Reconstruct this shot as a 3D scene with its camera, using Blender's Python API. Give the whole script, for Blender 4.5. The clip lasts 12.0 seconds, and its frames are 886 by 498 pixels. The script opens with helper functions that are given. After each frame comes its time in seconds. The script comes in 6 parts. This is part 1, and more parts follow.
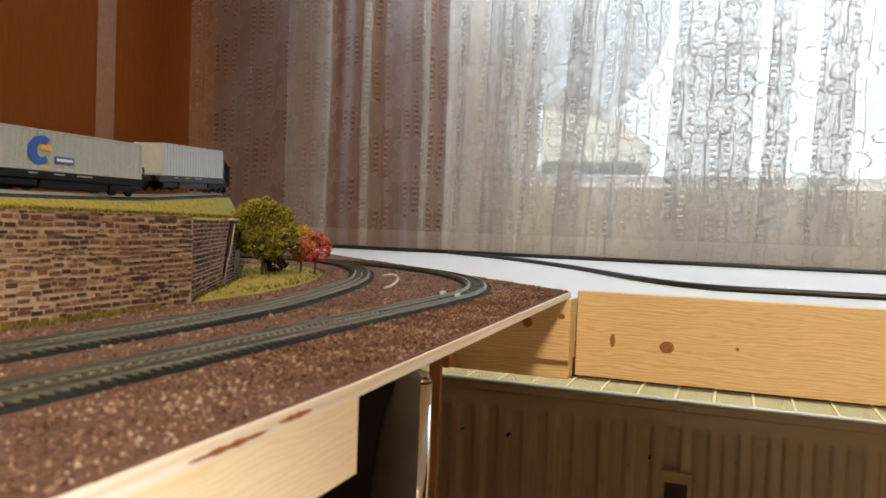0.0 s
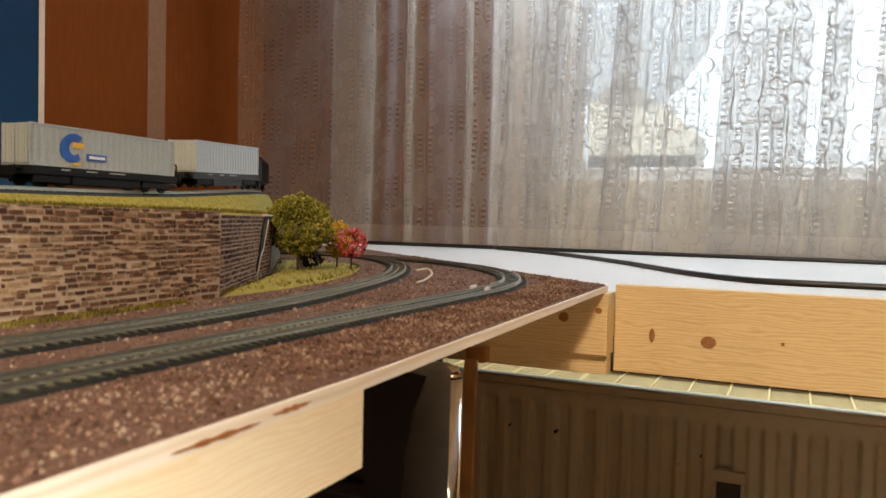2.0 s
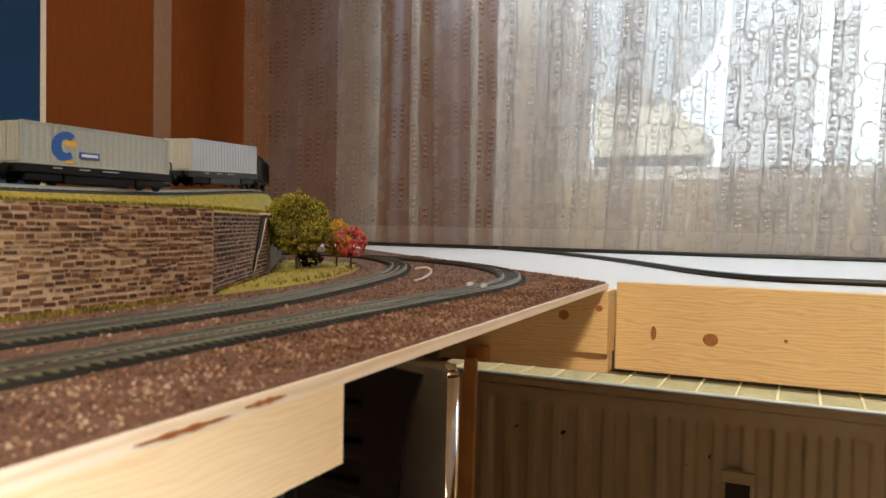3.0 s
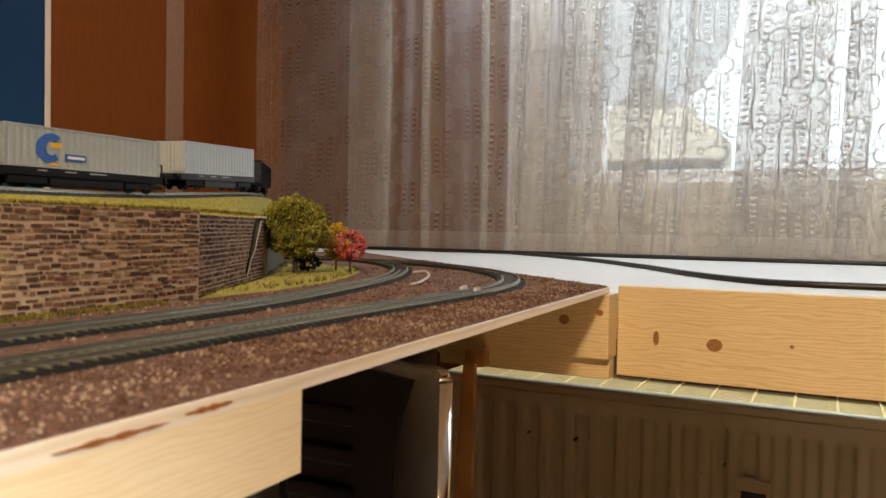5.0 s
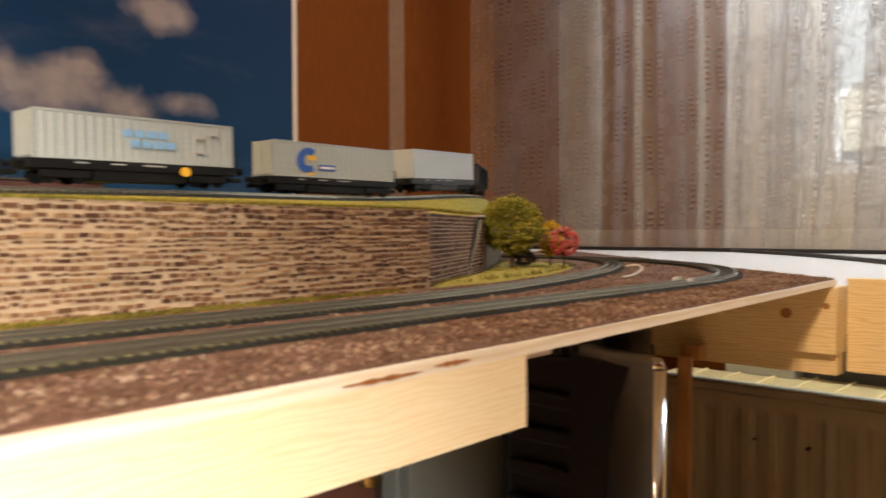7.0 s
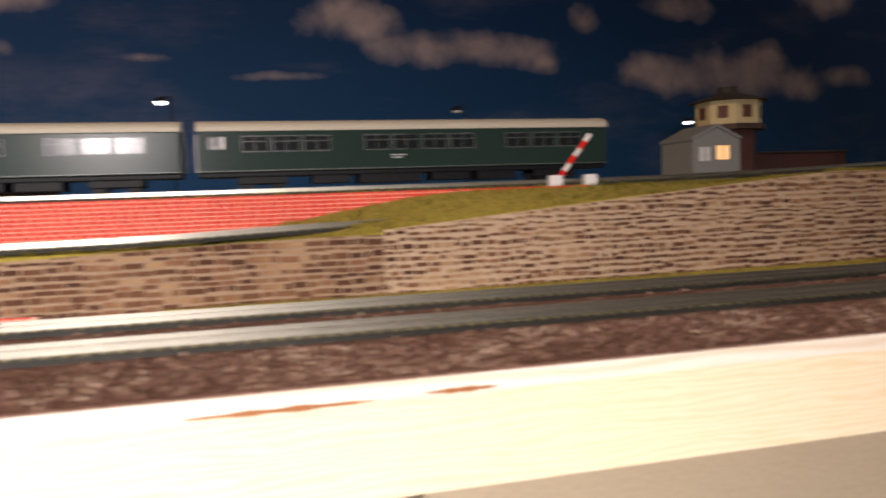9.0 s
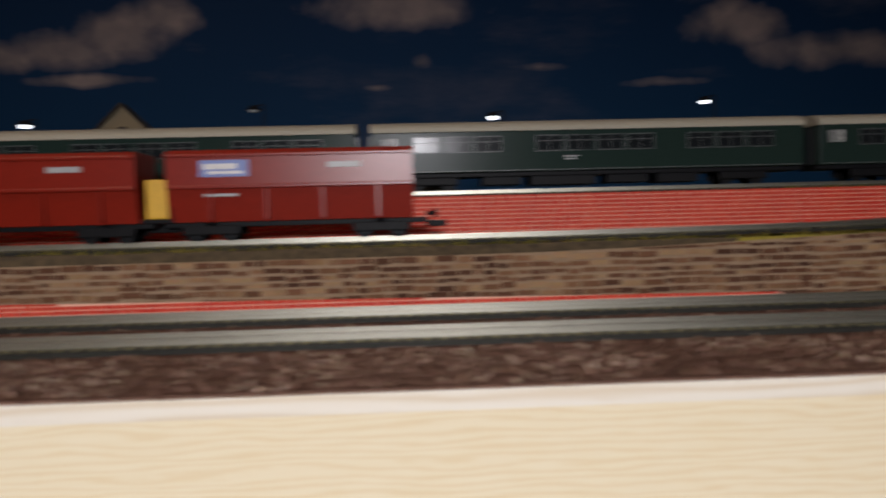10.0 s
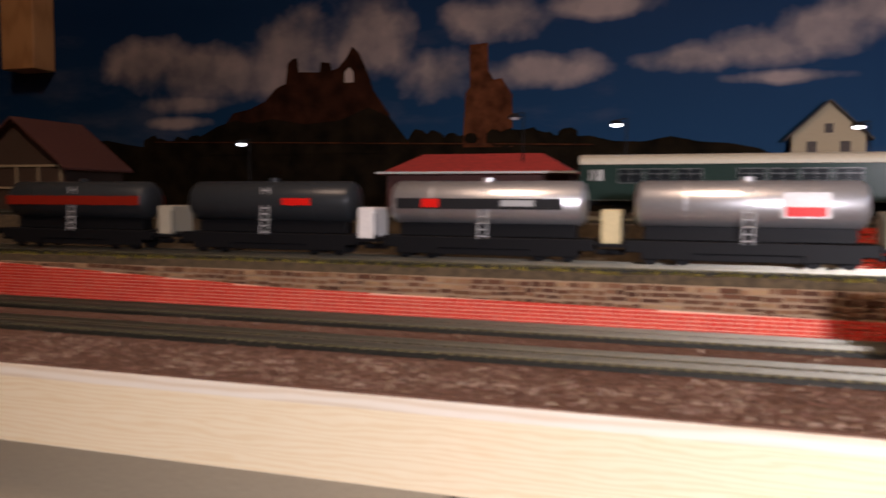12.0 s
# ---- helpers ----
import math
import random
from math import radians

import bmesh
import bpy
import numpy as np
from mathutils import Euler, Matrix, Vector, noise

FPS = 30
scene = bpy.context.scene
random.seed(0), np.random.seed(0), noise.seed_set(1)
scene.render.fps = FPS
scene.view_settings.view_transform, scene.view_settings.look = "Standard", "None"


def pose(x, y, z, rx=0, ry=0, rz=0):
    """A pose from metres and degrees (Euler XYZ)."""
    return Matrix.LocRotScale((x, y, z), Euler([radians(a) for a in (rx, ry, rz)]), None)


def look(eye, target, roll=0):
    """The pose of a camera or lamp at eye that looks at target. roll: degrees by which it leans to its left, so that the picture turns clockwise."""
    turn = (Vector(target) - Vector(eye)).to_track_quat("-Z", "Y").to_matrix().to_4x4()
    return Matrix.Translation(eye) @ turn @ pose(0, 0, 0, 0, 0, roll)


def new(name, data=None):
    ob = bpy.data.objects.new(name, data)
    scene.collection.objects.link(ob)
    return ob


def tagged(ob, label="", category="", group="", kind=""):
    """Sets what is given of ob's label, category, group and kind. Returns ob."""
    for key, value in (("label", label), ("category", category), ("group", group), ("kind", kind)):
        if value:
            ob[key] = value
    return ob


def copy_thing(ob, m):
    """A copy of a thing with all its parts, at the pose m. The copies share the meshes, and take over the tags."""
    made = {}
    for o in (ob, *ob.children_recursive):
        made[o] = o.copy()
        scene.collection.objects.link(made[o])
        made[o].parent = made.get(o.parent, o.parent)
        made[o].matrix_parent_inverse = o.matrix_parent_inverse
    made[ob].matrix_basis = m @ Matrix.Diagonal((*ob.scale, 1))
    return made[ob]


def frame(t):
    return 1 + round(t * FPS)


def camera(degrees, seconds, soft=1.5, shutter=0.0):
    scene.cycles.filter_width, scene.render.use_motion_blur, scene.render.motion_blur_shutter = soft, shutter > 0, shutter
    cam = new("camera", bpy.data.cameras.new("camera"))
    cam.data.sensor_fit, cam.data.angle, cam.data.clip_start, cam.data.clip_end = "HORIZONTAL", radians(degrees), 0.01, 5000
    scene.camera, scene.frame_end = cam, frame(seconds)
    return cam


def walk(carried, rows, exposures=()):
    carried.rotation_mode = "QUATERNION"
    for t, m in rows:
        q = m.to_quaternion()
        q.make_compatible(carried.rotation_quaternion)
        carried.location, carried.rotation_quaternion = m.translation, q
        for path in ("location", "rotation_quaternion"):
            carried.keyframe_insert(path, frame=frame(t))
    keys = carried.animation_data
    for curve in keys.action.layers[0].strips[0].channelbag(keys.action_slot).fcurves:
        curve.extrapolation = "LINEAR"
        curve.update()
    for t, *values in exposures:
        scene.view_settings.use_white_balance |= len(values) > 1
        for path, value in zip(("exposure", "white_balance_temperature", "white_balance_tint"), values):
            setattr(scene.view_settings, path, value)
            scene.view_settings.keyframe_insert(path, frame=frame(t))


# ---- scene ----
cam = camera(60.0, 12.0, soft=1.5, shutter=0.35)
cam.data.dof.use_dof, cam.data.dof.focus_distance, cam.data.dof.aperture_fstop = True, 1.3, 22.0
PATH = [
    (0, (-0.2815, -0.1405, 0.0640), (1.589, 0.564, 0.007), 2.05),
    (0.5, (-0.2790, -0.1400, 0.0680), (1.566, 0.628, -0.007), 2.1),
    (1, (-0.2755, -0.1440, 0.0670), (1.559, 0.648, -0.008), 2.0),
    (1.5, (-0.2710, -0.1480, 0.0650), (1.557, 0.661, -0.009), 1.8),
    (2, (-0.2670, -0.1550, 0.0615), (1.552, 0.673, -0.008), 1.45),
    (2.5, (-0.2615, -0.1590, 0.0580), (1.553, 0.681, -0.008), 1.2),
    (3, (-0.2570, -0.1630, 0.0570), (1.552, 0.688, -0.007), 1.1),
    (5, (-0.2360, -0.1770, 0.0550), (1.552, 0.718, 0.004), 1.0),
    (5.5, (-0.2320, -0.1830, 0.0540), (1.541, 0.742, 0.007), 0.8),
    (6, (-0.2320, -0.1970, 0.0520), (1.509, 0.785, 0.012), 0.1),
    (6.5, (-0.2432, -0.2030, 0.0445), (1.4058, 0.927, 0.0155), -0.6),
    (7, (-0.2736, -0.1996, 0.0478), (0.4656, 0.4735, 0.0246), -0.22),
    (7.5, (-0.3562, -0.2316, 0.0398), (0.2581, 0.5571, 0.0170), -0.34),
    (7.7, (-0.3931, -0.2389, 0.0371), (0.1720, 0.5858, 0.0162), -0.57),
    (9.3, (-0.7762, -0.2332, 0.0583), (-0.5530, 0.7397, -0.0024), -1.50),
    (9.5, (-0.8467, -0.2242, 0.0503), (-0.6303, 0.7512, 0.0088), -0.52),
    (10, (-0.9827, -0.2191, 0.0491), (-0.9360, 0.7790, 0.0077), -1.45),
    (10.5, (-1.1161, -0.2186, 0.0652), (-1.2078, 0.7752, 0.0025), -1.41),
    (11, (-1.2550, -0.2419, 0.0771), (-1.4430, 0.7377, 0.0055), -1.23),
    (11.5, (-1.3907, -0.2590, 0.0696), (-1.6238, 0.7122, 0.0198), -0.35),
    (12, (-1.5347, -0.2860, 0.0797), (-1.8309, 0.6669, 0.0137), 0.31),
]
EXPOSURE = [(0, 0.32, 6000, 6), (3.0, 0.30, 6050, 6), (5.0, 0.26, 6200, 6), (6.0, 0.32, 6250, 6.5), (6.5, 0.45, 6250, 7), (7.0, 0.48, 6450, 9), (7.5, 0.08, 7200, 13), (9.3, -2.35, 5950, 23), (10.0, -3.36, 5700, 16), (10.5, -3.42, 5850, 18), (11.0, -2.9, 5700, 18), (11.5, -2.28, 5650, 20), (12, -1.82, 5700, 24)]
walk(cam, [(t, look(eye, target, roll)) for t, eye, target, roll in PATH], EXPOSURE)

# ---- light ----
world = bpy.data.worlds.new("world")
scene.world = world
world.use_nodes = True
wn = world.node_tree
sky = wn.nodes.new("ShaderNodeTexSky")
sky.sky_type = "NISHITA"
sky.sun_disc = False
sky.sun_elevation, sky.sun_rotation = radians(20), radians(-105)
wn.links.new(sky.outputs[0], wn.nodes["Background"].inputs[0])
wn.nodes["Background"].inputs[1].default_value = 0.15


def area(name, eye, target, size, watts, colour, size_y=None):
    data = bpy.data.lights.new(name, "AREA")
    data.shape, data.size, data.size_y = "RECTANGLE", size, size_y or size
    data.energy, data.color = watts, colour
    ob = new(name, data)
    ob.matrix_world = look(eye, target)
    return ob


# ceiling lamp of the room, the daylight in the window's opening, the lamp that
# stands before the layout, and a sun lamp added to brighten the house across the street
area("ceiling_lamp", (-1.7, -0.65, 1.32), (-1.2, 0.1, 0.0), 0.28, 50.0, (1.0, 0.70, 0.42))
area("window_daylight", (1.962, -0.40, 1.18), (0.962, -0.40, 0.10), 2.3, 44.0, (0.88, 0.94, 1.0), 0.08)
area("standing_lamp", (-0.97, -1.15, 0.24), (-1.02, 0.0, -0.45), 0.11, 42.0, (1.0, 0.93, 0.82)).data.spread = radians(89)
fill_sun = new("fill_sun", bpy.data.lights.new("fill_sun", "SUN"))
fill_sun.data.energy, fill_sun.data.angle, fill_sun.data.color = 3.5, radians(0.5), (1.0, 0.95, 0.87)
fill_sun.matrix_world = look((-3.0, -1.2, 3.0), (5.0, 0.9, 0.0))

# ---- materials ----
def principled(name, rough=0.6, metal=0.0):
    m = bpy.data.materials.new(name)
    m.use_nodes = True
    b = m.node_tree.nodes["Principled BSDF"]
    b.inputs["Roughness"].default_value, b.inputs["Metallic"].default_value = rough, metal
    return m, m.node_tree, b


def node(tree, kind, **values):
    n = tree.nodes.new(kind)
    for key, value in values.items():
        n.inputs[key].default_value = value
    return n


def speckled(name, dark, light, scale=300.0, rough=0.6, metal=0.0, bump=0.15, stretch=(1, 1, 1), coarse=6.0, depth=0.0006, spec=None):
    """A surface whose colour varies at two scales, with fine relief."""
    m, tree, b = principled(name, rough, metal)
    coords = tree.nodes.new("ShaderNodeTexCoord")
    mapping = node(tree, "ShaderNodeMapping", Scale=stretch)
    fine = node(tree, "ShaderNodeTexNoise", Scale=scale, Detail=4.0)
    big = node(tree, "ShaderNodeTexNoise", Scale=coarse, Detail=3.0)
    mix = tree.nodes.new("ShaderNodeMix")
    mix.data_type = "RGBA"
    mix.inputs[6].default_value, mix.inputs[7].default_value = (*dark, 1), (*light, 1)
    add = tree.nodes.new("ShaderNodeMath")
    add.operation = "MULTIPLY_ADD"
    add.inputs[1].default_value, add.use_clamp = 0.35, True
    spread = node(tree, "ShaderNodeMapRange")
    spread.inputs[1].default_value, spread.inputs[2].default_value = 0.3, 0.7
    tree.links.new(coords.outputs["Object"], mapping.inputs[0])
    tree.links.new(mapping.outputs[0], fine.inputs[0])
    tree.links.new(mapping.outputs[0], big.inputs[0])
    tree.links.new(fine.outputs[0], spread.inputs[0])
    tree.links.new(big.outputs[0], add.inputs[0])
    scaled = tree.nodes.new("ShaderNodeMath")
    scaled.operation = "MULTIPLY"
    scaled.inputs[1].default_value = 0.65
    tree.links.new(spread.outputs[0], scaled.inputs[0])
    tree.links.new(scaled.outputs[0], add.inputs[2])
    tree.links.new(add.outputs[0], mix.inputs[0])
    tree.links.new(mix.outputs[2], b.inputs["Base Color"])
    if bump:
        bp = node(tree, "ShaderNodeBump", Strength=bump, Distance=depth)
        tree.links.new(fine.outputs[0], bp.inputs["Height"])
        tree.links.new(bp.outputs[0], b.inputs["Normal"])
    if spec is not None:
        b.inputs["Specular IOR Level"].default_value = spec
    return m


def plain(name, colour, rough=0.5, metal=0.0, spec=None):
    lo, hi = [c * 0.86 for c in colour], [min(1, c * 1.1) for c in colour]
    return speckled(name, lo, hi, scale=500, rough=rough, metal=metal, bump=0.05, coarse=25, depth=0.0002, spec=spec)


def varied(name, stops, rough=0.8, bump=0.4, scale=800.0, depth=0.0005):
    """A surface for loose or repeated pieces: its colour is drawn per object and per island, with fine grain."""
    m, tree, b = principled(name, rough)
    b.inputs["Specular IOR Level"].default_value = 0.2
    info = tree.nodes.new("ShaderNodeObjectInfo")
    geo = tree.nodes.new("ShaderNodeNewGeometry")
    add = tree.nodes.new("ShaderNodeMath")
    add.operation = "ADD"
    wrap = tree.nodes.new("ShaderNodeMath")
    wrap.operation = "FRACT"
    ramp = tree.nodes.new("ShaderNodeValToRGB")
    ramp.color_ramp.interpolation = "LINEAR"
    while len(ramp.color_ramp.elements) < len(stops):
        ramp.color_ramp.elements.new(0.5)
    for e, (at, colour) in zip(ramp.color_ramp.elements, stops):
        e.position, e.color = at, (*colour, 1)
    grain = node(tree, "ShaderNodeTexNoise", Scale=scale, Detail=4.0)
    patch = node(tree, "ShaderNodeTexNoise", Scale=22.0, Detail=2.0)
    shift = node(tree, "ShaderNodeMapRange")
    shift.inputs[1].default_value, shift.inputs[2].default_value, shift.inputs[3].default_value, shift.inputs[4].default_value = 0.3, 0.7, -0.3, 0.3
    moved = tree.nodes.new("ShaderNodeMath")
    moved.operation, moved.use_clamp = "ADD", True
    shade = tree.nodes.new("ShaderNodeMix")
    shade.data_type, shade.blend_type = "RGBA", "MULTIPLY"
    shade.inputs[0].default_value = 0.55
    tree.links.new(info.outputs["Random"], add.inputs[0])
    tree.links.new(geo.outputs["Random Per Island"], add.inputs[1])
    tree.links.new(add.outputs[0], wrap.inputs[0])
    tree.links.new(wrap.outputs[0], moved.inputs[0])
    tree.links.new(geo.outputs["Position"], patch.inputs[0])
    tree.links.new(patch.outputs[0], shift.inputs[0])
    tree.links.new(shift.outputs[0], moved.inputs[1])
    tree.links.new(moved.outputs[0], ramp.inputs[0])
    tree.links.new(geo.outputs["Position"], grain.inputs[0])
    tree.links.new(ramp.outputs[0], shade.inputs[6])
    tree.links.new(grain.outputs["Color"], shade.inputs[7])
    tree.links.new(shade.outputs[2], b.inputs["Base Color"])
    bp = node(tree, "ShaderNodeBump", Strength=bump, Distance=depth)
    tree.links.new(grain.outputs[0], bp.inputs["Height"])
    tree.links.new(bp.outputs[0], b.inputs["Normal"])
    return m


def wood(name, dark, light, along="X", rough=0.45, rings=26.0, contrast=0.75, wander=6.5):
    """Sawn softwood: long growth lines, pores and a few brown streaks."""
    m, tree, b = principled(name, rough)
    coords = tree.nodes.new("ShaderNodeTexCoord")
    squeeze = {"X": (0.14, 1, 1), "Y": (1, 0.14, 1), "Z": (1, 1, 0.14)}[along]
    mapping = node(tree, "ShaderNodeMapping", Scale=squeeze)
    warp = node(tree, "ShaderNodeTexNoise", Scale=14.0, Detail=2.0)
    wave = node(tree, "ShaderNodeTexWave", Scale=rings, Distortion=wander, Detail=4.0)
    wave.bands_direction = "Z"
    fine = node(tree, "ShaderNodeTexNoise", Scale=420.0, Detail=3.0)
    blend = tree.nodes.new("ShaderNodeMath")
    blend.operation = "MULTIPLY_ADD"
    blend.inputs[1].default_value, blend.use_clamp = contrast, True
    half = tree.nodes.new("ShaderNodeMath")
    half.operation = "MULTIPLY"
    half.inputs[1].default_value = 0.4
    mix = tree.nodes.new("ShaderNodeMix")
    mix.data_type = "RGBA"
    mix.inputs[6].default_value, mix.inputs[7].default_value = (*light, 1), (*dark, 1)
    streak = tree.nodes.new("ShaderNodeMix")
    streak.data_type = "RGBA"
    streak.inputs[7].default_value = (dark[0] * 0.45, dark[1] * 0.32, dark[2] * 0.25, 1)
    rare = node(tree, "ShaderNodeMapRange")
    rare.inputs[1].default_value, rare.inputs[2].default_value, rare.inputs[4].default_value = 0.69, 0.78, 0.8
    tree.links.new(coords.outputs["Object"], mapping.inputs[0])
    for n in (warp, wave, fine):
        tree.links.new(mapping.outputs[0], n.inputs[0])
    thin = tree.nodes.new("ShaderNodeMath")
    thin.operation = "POWER"
    thin.inputs[1].default_value = 2.2
    tree.links.new(wave.outputs["Fac"], thin.inputs[0])
    tree.links.new(thin.outputs[0], blend.inputs[0])
    tree.links.new(fine.outputs[0], half.inputs[0])
    tree.links.new(half.outputs[0], blend.inputs[2])
    tree.links.new(blend.outputs[0], mix.inputs[0])
    tree.links.new(warp.outputs[0], rare.inputs[0])
    tree.links.new(rare.outputs[0], streak.inputs[0])
    tree.links.new(mix.outputs[2], streak.inputs[6])
    tree.links.new(streak.outputs[2], b.inputs["Base Color"])
    bp = node(tree, "ShaderNodeBump", Strength=0.15, Distance=0.0004)
    tree.links.new(fine.outputs[0], bp.inputs["Height"])
    tree.links.new(bp.outputs[0], b.inputs["Normal"])
    return m


def glow(name, colour, strength):
    m, tree, b = principled(name, 0.5)
    b.inputs["Base Color"].default_value = (*colour, 1)
    b.inputs["Emission Color"].default_value = (*colour, 1)
    b.inputs["Emission Strength"].default_value = strength
    return m


def printed_sky():
    """The printed panorama: blue with grey-pink clouds, paler towards the horizon."""
    m, tree, b = principled("printed_sky", 0.7)
    b.inputs["Specular IOR Level"].default_value = 0.15
    coords = tree.nodes.new("ShaderNodeTexCoord")
    split = tree.nodes.new("ShaderNodeSeparateXYZ")
    tree.links.new(coords.outputs["Object"], split.inputs[0])
    ramp = tree.nodes.new("ShaderNodeValToRGB")
    for e, (at, colour) in zip(ramp.color_ramp.elements, ((0.1, (0.0045, 0.035, 0.095)), (0.75, (0.001, 0.018, 0.066)))):
        e.position, e.color = at, (*colour, 1)
    high = node(tree, "ShaderNodeMapRange")
    high.inputs[1].default_value, high.inputs[2].default_value = 0.06, 0.5
    tree.links.new(split.outputs[2], high.inputs[0])
    tree.links.new(high.outputs[0], ramp.inputs[0])
    west = ((-2.43, 0.306, 0.068, 0.037, 0), (-2.30, 0.286, 0.110, 0.040, 0), (-2.145, 0.312, 0.075, 0.055, 0), (-2.015, 0.326, 0.068, 0.058, 0), (-2.22, 0.274, 0.12, 0.030, 0.05),
            (-2.34, 0.238, 0.09, 0.018, 0.3), (-2.36, 0.206, 0.07, 0.012, 0.35), (-1.81, 0.345, 0.075, 0.031, 0.1), (-1.89, 0.268, 0.06, 0.044, 0.25), (-1.74, 0.268, 0.09, 0.025, 0.2),
            (-1.645, 0.356, 0.09, 0.018, 0.2), (-1.53, 0.276, 0.065, 0.020, 0.15), (-1.44, 0.286, 0.065, 0.024, 0.15), (-1.365, 0.303, 0.062, 0.033, 0.1), (-1.315, 0.330, 0.06, 0.028, 0.2), (-1.40, 0.245, 0.10, 0.011, 0.4))
    east = ((-0.984, 0.335, 0.126, 0.029, 0), (-0.957, 0.262, 0.03, 0.022, 0.4), (-1.02, 0.229, 0.042, 0.009, 0.5), (-0.79, 0.254, 0.084, 0.013, 0.5), (-0.51, 0.308, 0.085, 0.032, 0.05),
            (-0.361, 0.272, 0.16, 0.03, 0.1), (-0.608, 0.23, 0.115, 0.013, 0.55), (-0.165, 0.315, 0.036, 0.029, 0.3), (-0.01, 0.345, 0.07, 0.03, 0.1), (-0.223, 0.254, 0.034, 0.027, 0.35),
            (-0.02, 0.238, 0.10, 0.030, 0), (0.115, 0.24, 0.11, 0.042, -0.1), (0.20, 0.228, 0.09, 0.028, 0.05), (0.163, 0.266, 0.037, 0.017, 0), (0.285, 0.366, 0.06, 0.033, 0.1), (0.30, 0.236, 0.075, 0.026, 0.35))
    total = None
    for x, z, wide, high_, faint in tuple((x, z, w, h, f - 0.12) for x, z, w, h, f in west) + tuple((x, z, w, h, f + 0.14) for x, z, w, h, f in east):
        mp = node(tree, "ShaderNodeMapping", Location=(-x / wide, 0, -z / high_), Scale=(1 / wide, 0, 1 / high_))
        tree.links.new(coords.outputs["Object"], mp.inputs[0])
        far = tree.nodes.new("ShaderNodeVectorMath")
        far.operation = "LENGTH"
        tree.links.new(mp.outputs[0], far.inputs[0])
        pale = tree.nodes.new("ShaderNodeMath")
        pale.operation = "ADD"
        pale.inputs[1].default_value = faint
        tree.links.new(far.outputs["Value"], pale.inputs[0])
        if total is None:
            total = pale.outputs[0]
        else:
            low = tree.nodes.new("ShaderNodeMath")
            low.operation = "SMOOTH_MIN"
            low.inputs[2].default_value = 0.22
            tree.links.new(total, low.inputs[0])
            tree.links.new(pale.outputs[0], low.inputs[1])
            total = low.outputs[0]
    puffs = node(tree, "ShaderNodeTexNoise", Scale=13.0, Detail=5.0, Roughness=0.52)
    tree.links.new(coords.outputs["Object"], puffs.inputs[0])
    edge = tree.nodes.new("ShaderNodeMath")
    edge.operation = "MULTIPLY_ADD"
    edge.inputs[1].default_value = -1.9
    tree.links.new(puffs.outputs[0], edge.inputs[0])
    tree.links.new(total, edge.inputs[2])
    mask = node(tree, "ShaderNodeMapRange")
    mask.inputs[1].default_value, mask.inputs[2].default_value = 0.30, -0.42
    mask.inputs[3].default_value, mask.inputs[4].default_value = 0.0, 0.8
    tree.links.new(edge.outputs[0], mask.inputs[0])
    veil = node(tree, "ShaderNodeTexNoise", Scale=4.0, Detail=5.0, Roughness=0.6)
    stretch = node(tree, "ShaderNodeMapping", Scale=(1, 1, 3.5))
    tree.links.new(coords.outputs["Object"], stretch.inputs[0])
    tree.links.new(stretch.outputs[0], veil.inputs[0])
    haze = node(tree, "ShaderNodeMapRange")
    haze.inputs[1].default_value, haze.inputs[2].default_value, haze.inputs[4].default_value = 0.52, 0.75, 0.16
    tree.links.new(veil.outputs[0], haze.inputs[0])
    most = tree.nodes.new("ShaderNodeMath")
    most.operation = "MAXIMUM"
    tree.links.new(mask.outputs[0], most.inputs[0])
    tree.links.new(haze.outputs[0], most.inputs[1])
    body = tree.nodes.new("ShaderNodeMix")
    body.data_type = "RGBA"
    body.inputs[6].default_value, body.inputs[7].default_value = (0.14, 0.125, 0.135, 1), (0.31, 0.25, 0.235, 1)
    billow = node(tree, "ShaderNodeMapRange")
    billow.inputs[1].default_value, billow.inputs[2].default_value = 0.34, 0.62
    tree.links.new(puffs.outputs[0], billow.inputs[0])
    tree.links.new(billow.outputs[0], body.inputs[0])
    mix = tree.nodes.new("ShaderNodeMix")
    mix.data_type = "RGBA"
    tree.links.new(most.outputs[0], mix.inputs[0])
    tree.links.new(ramp.outputs[0], mix.inputs[6])
    tree.links.new(body.outputs[2], mix.inputs[7])
    tree.links.new(mix.outputs[2], b.inputs["Base Color"])
    return m


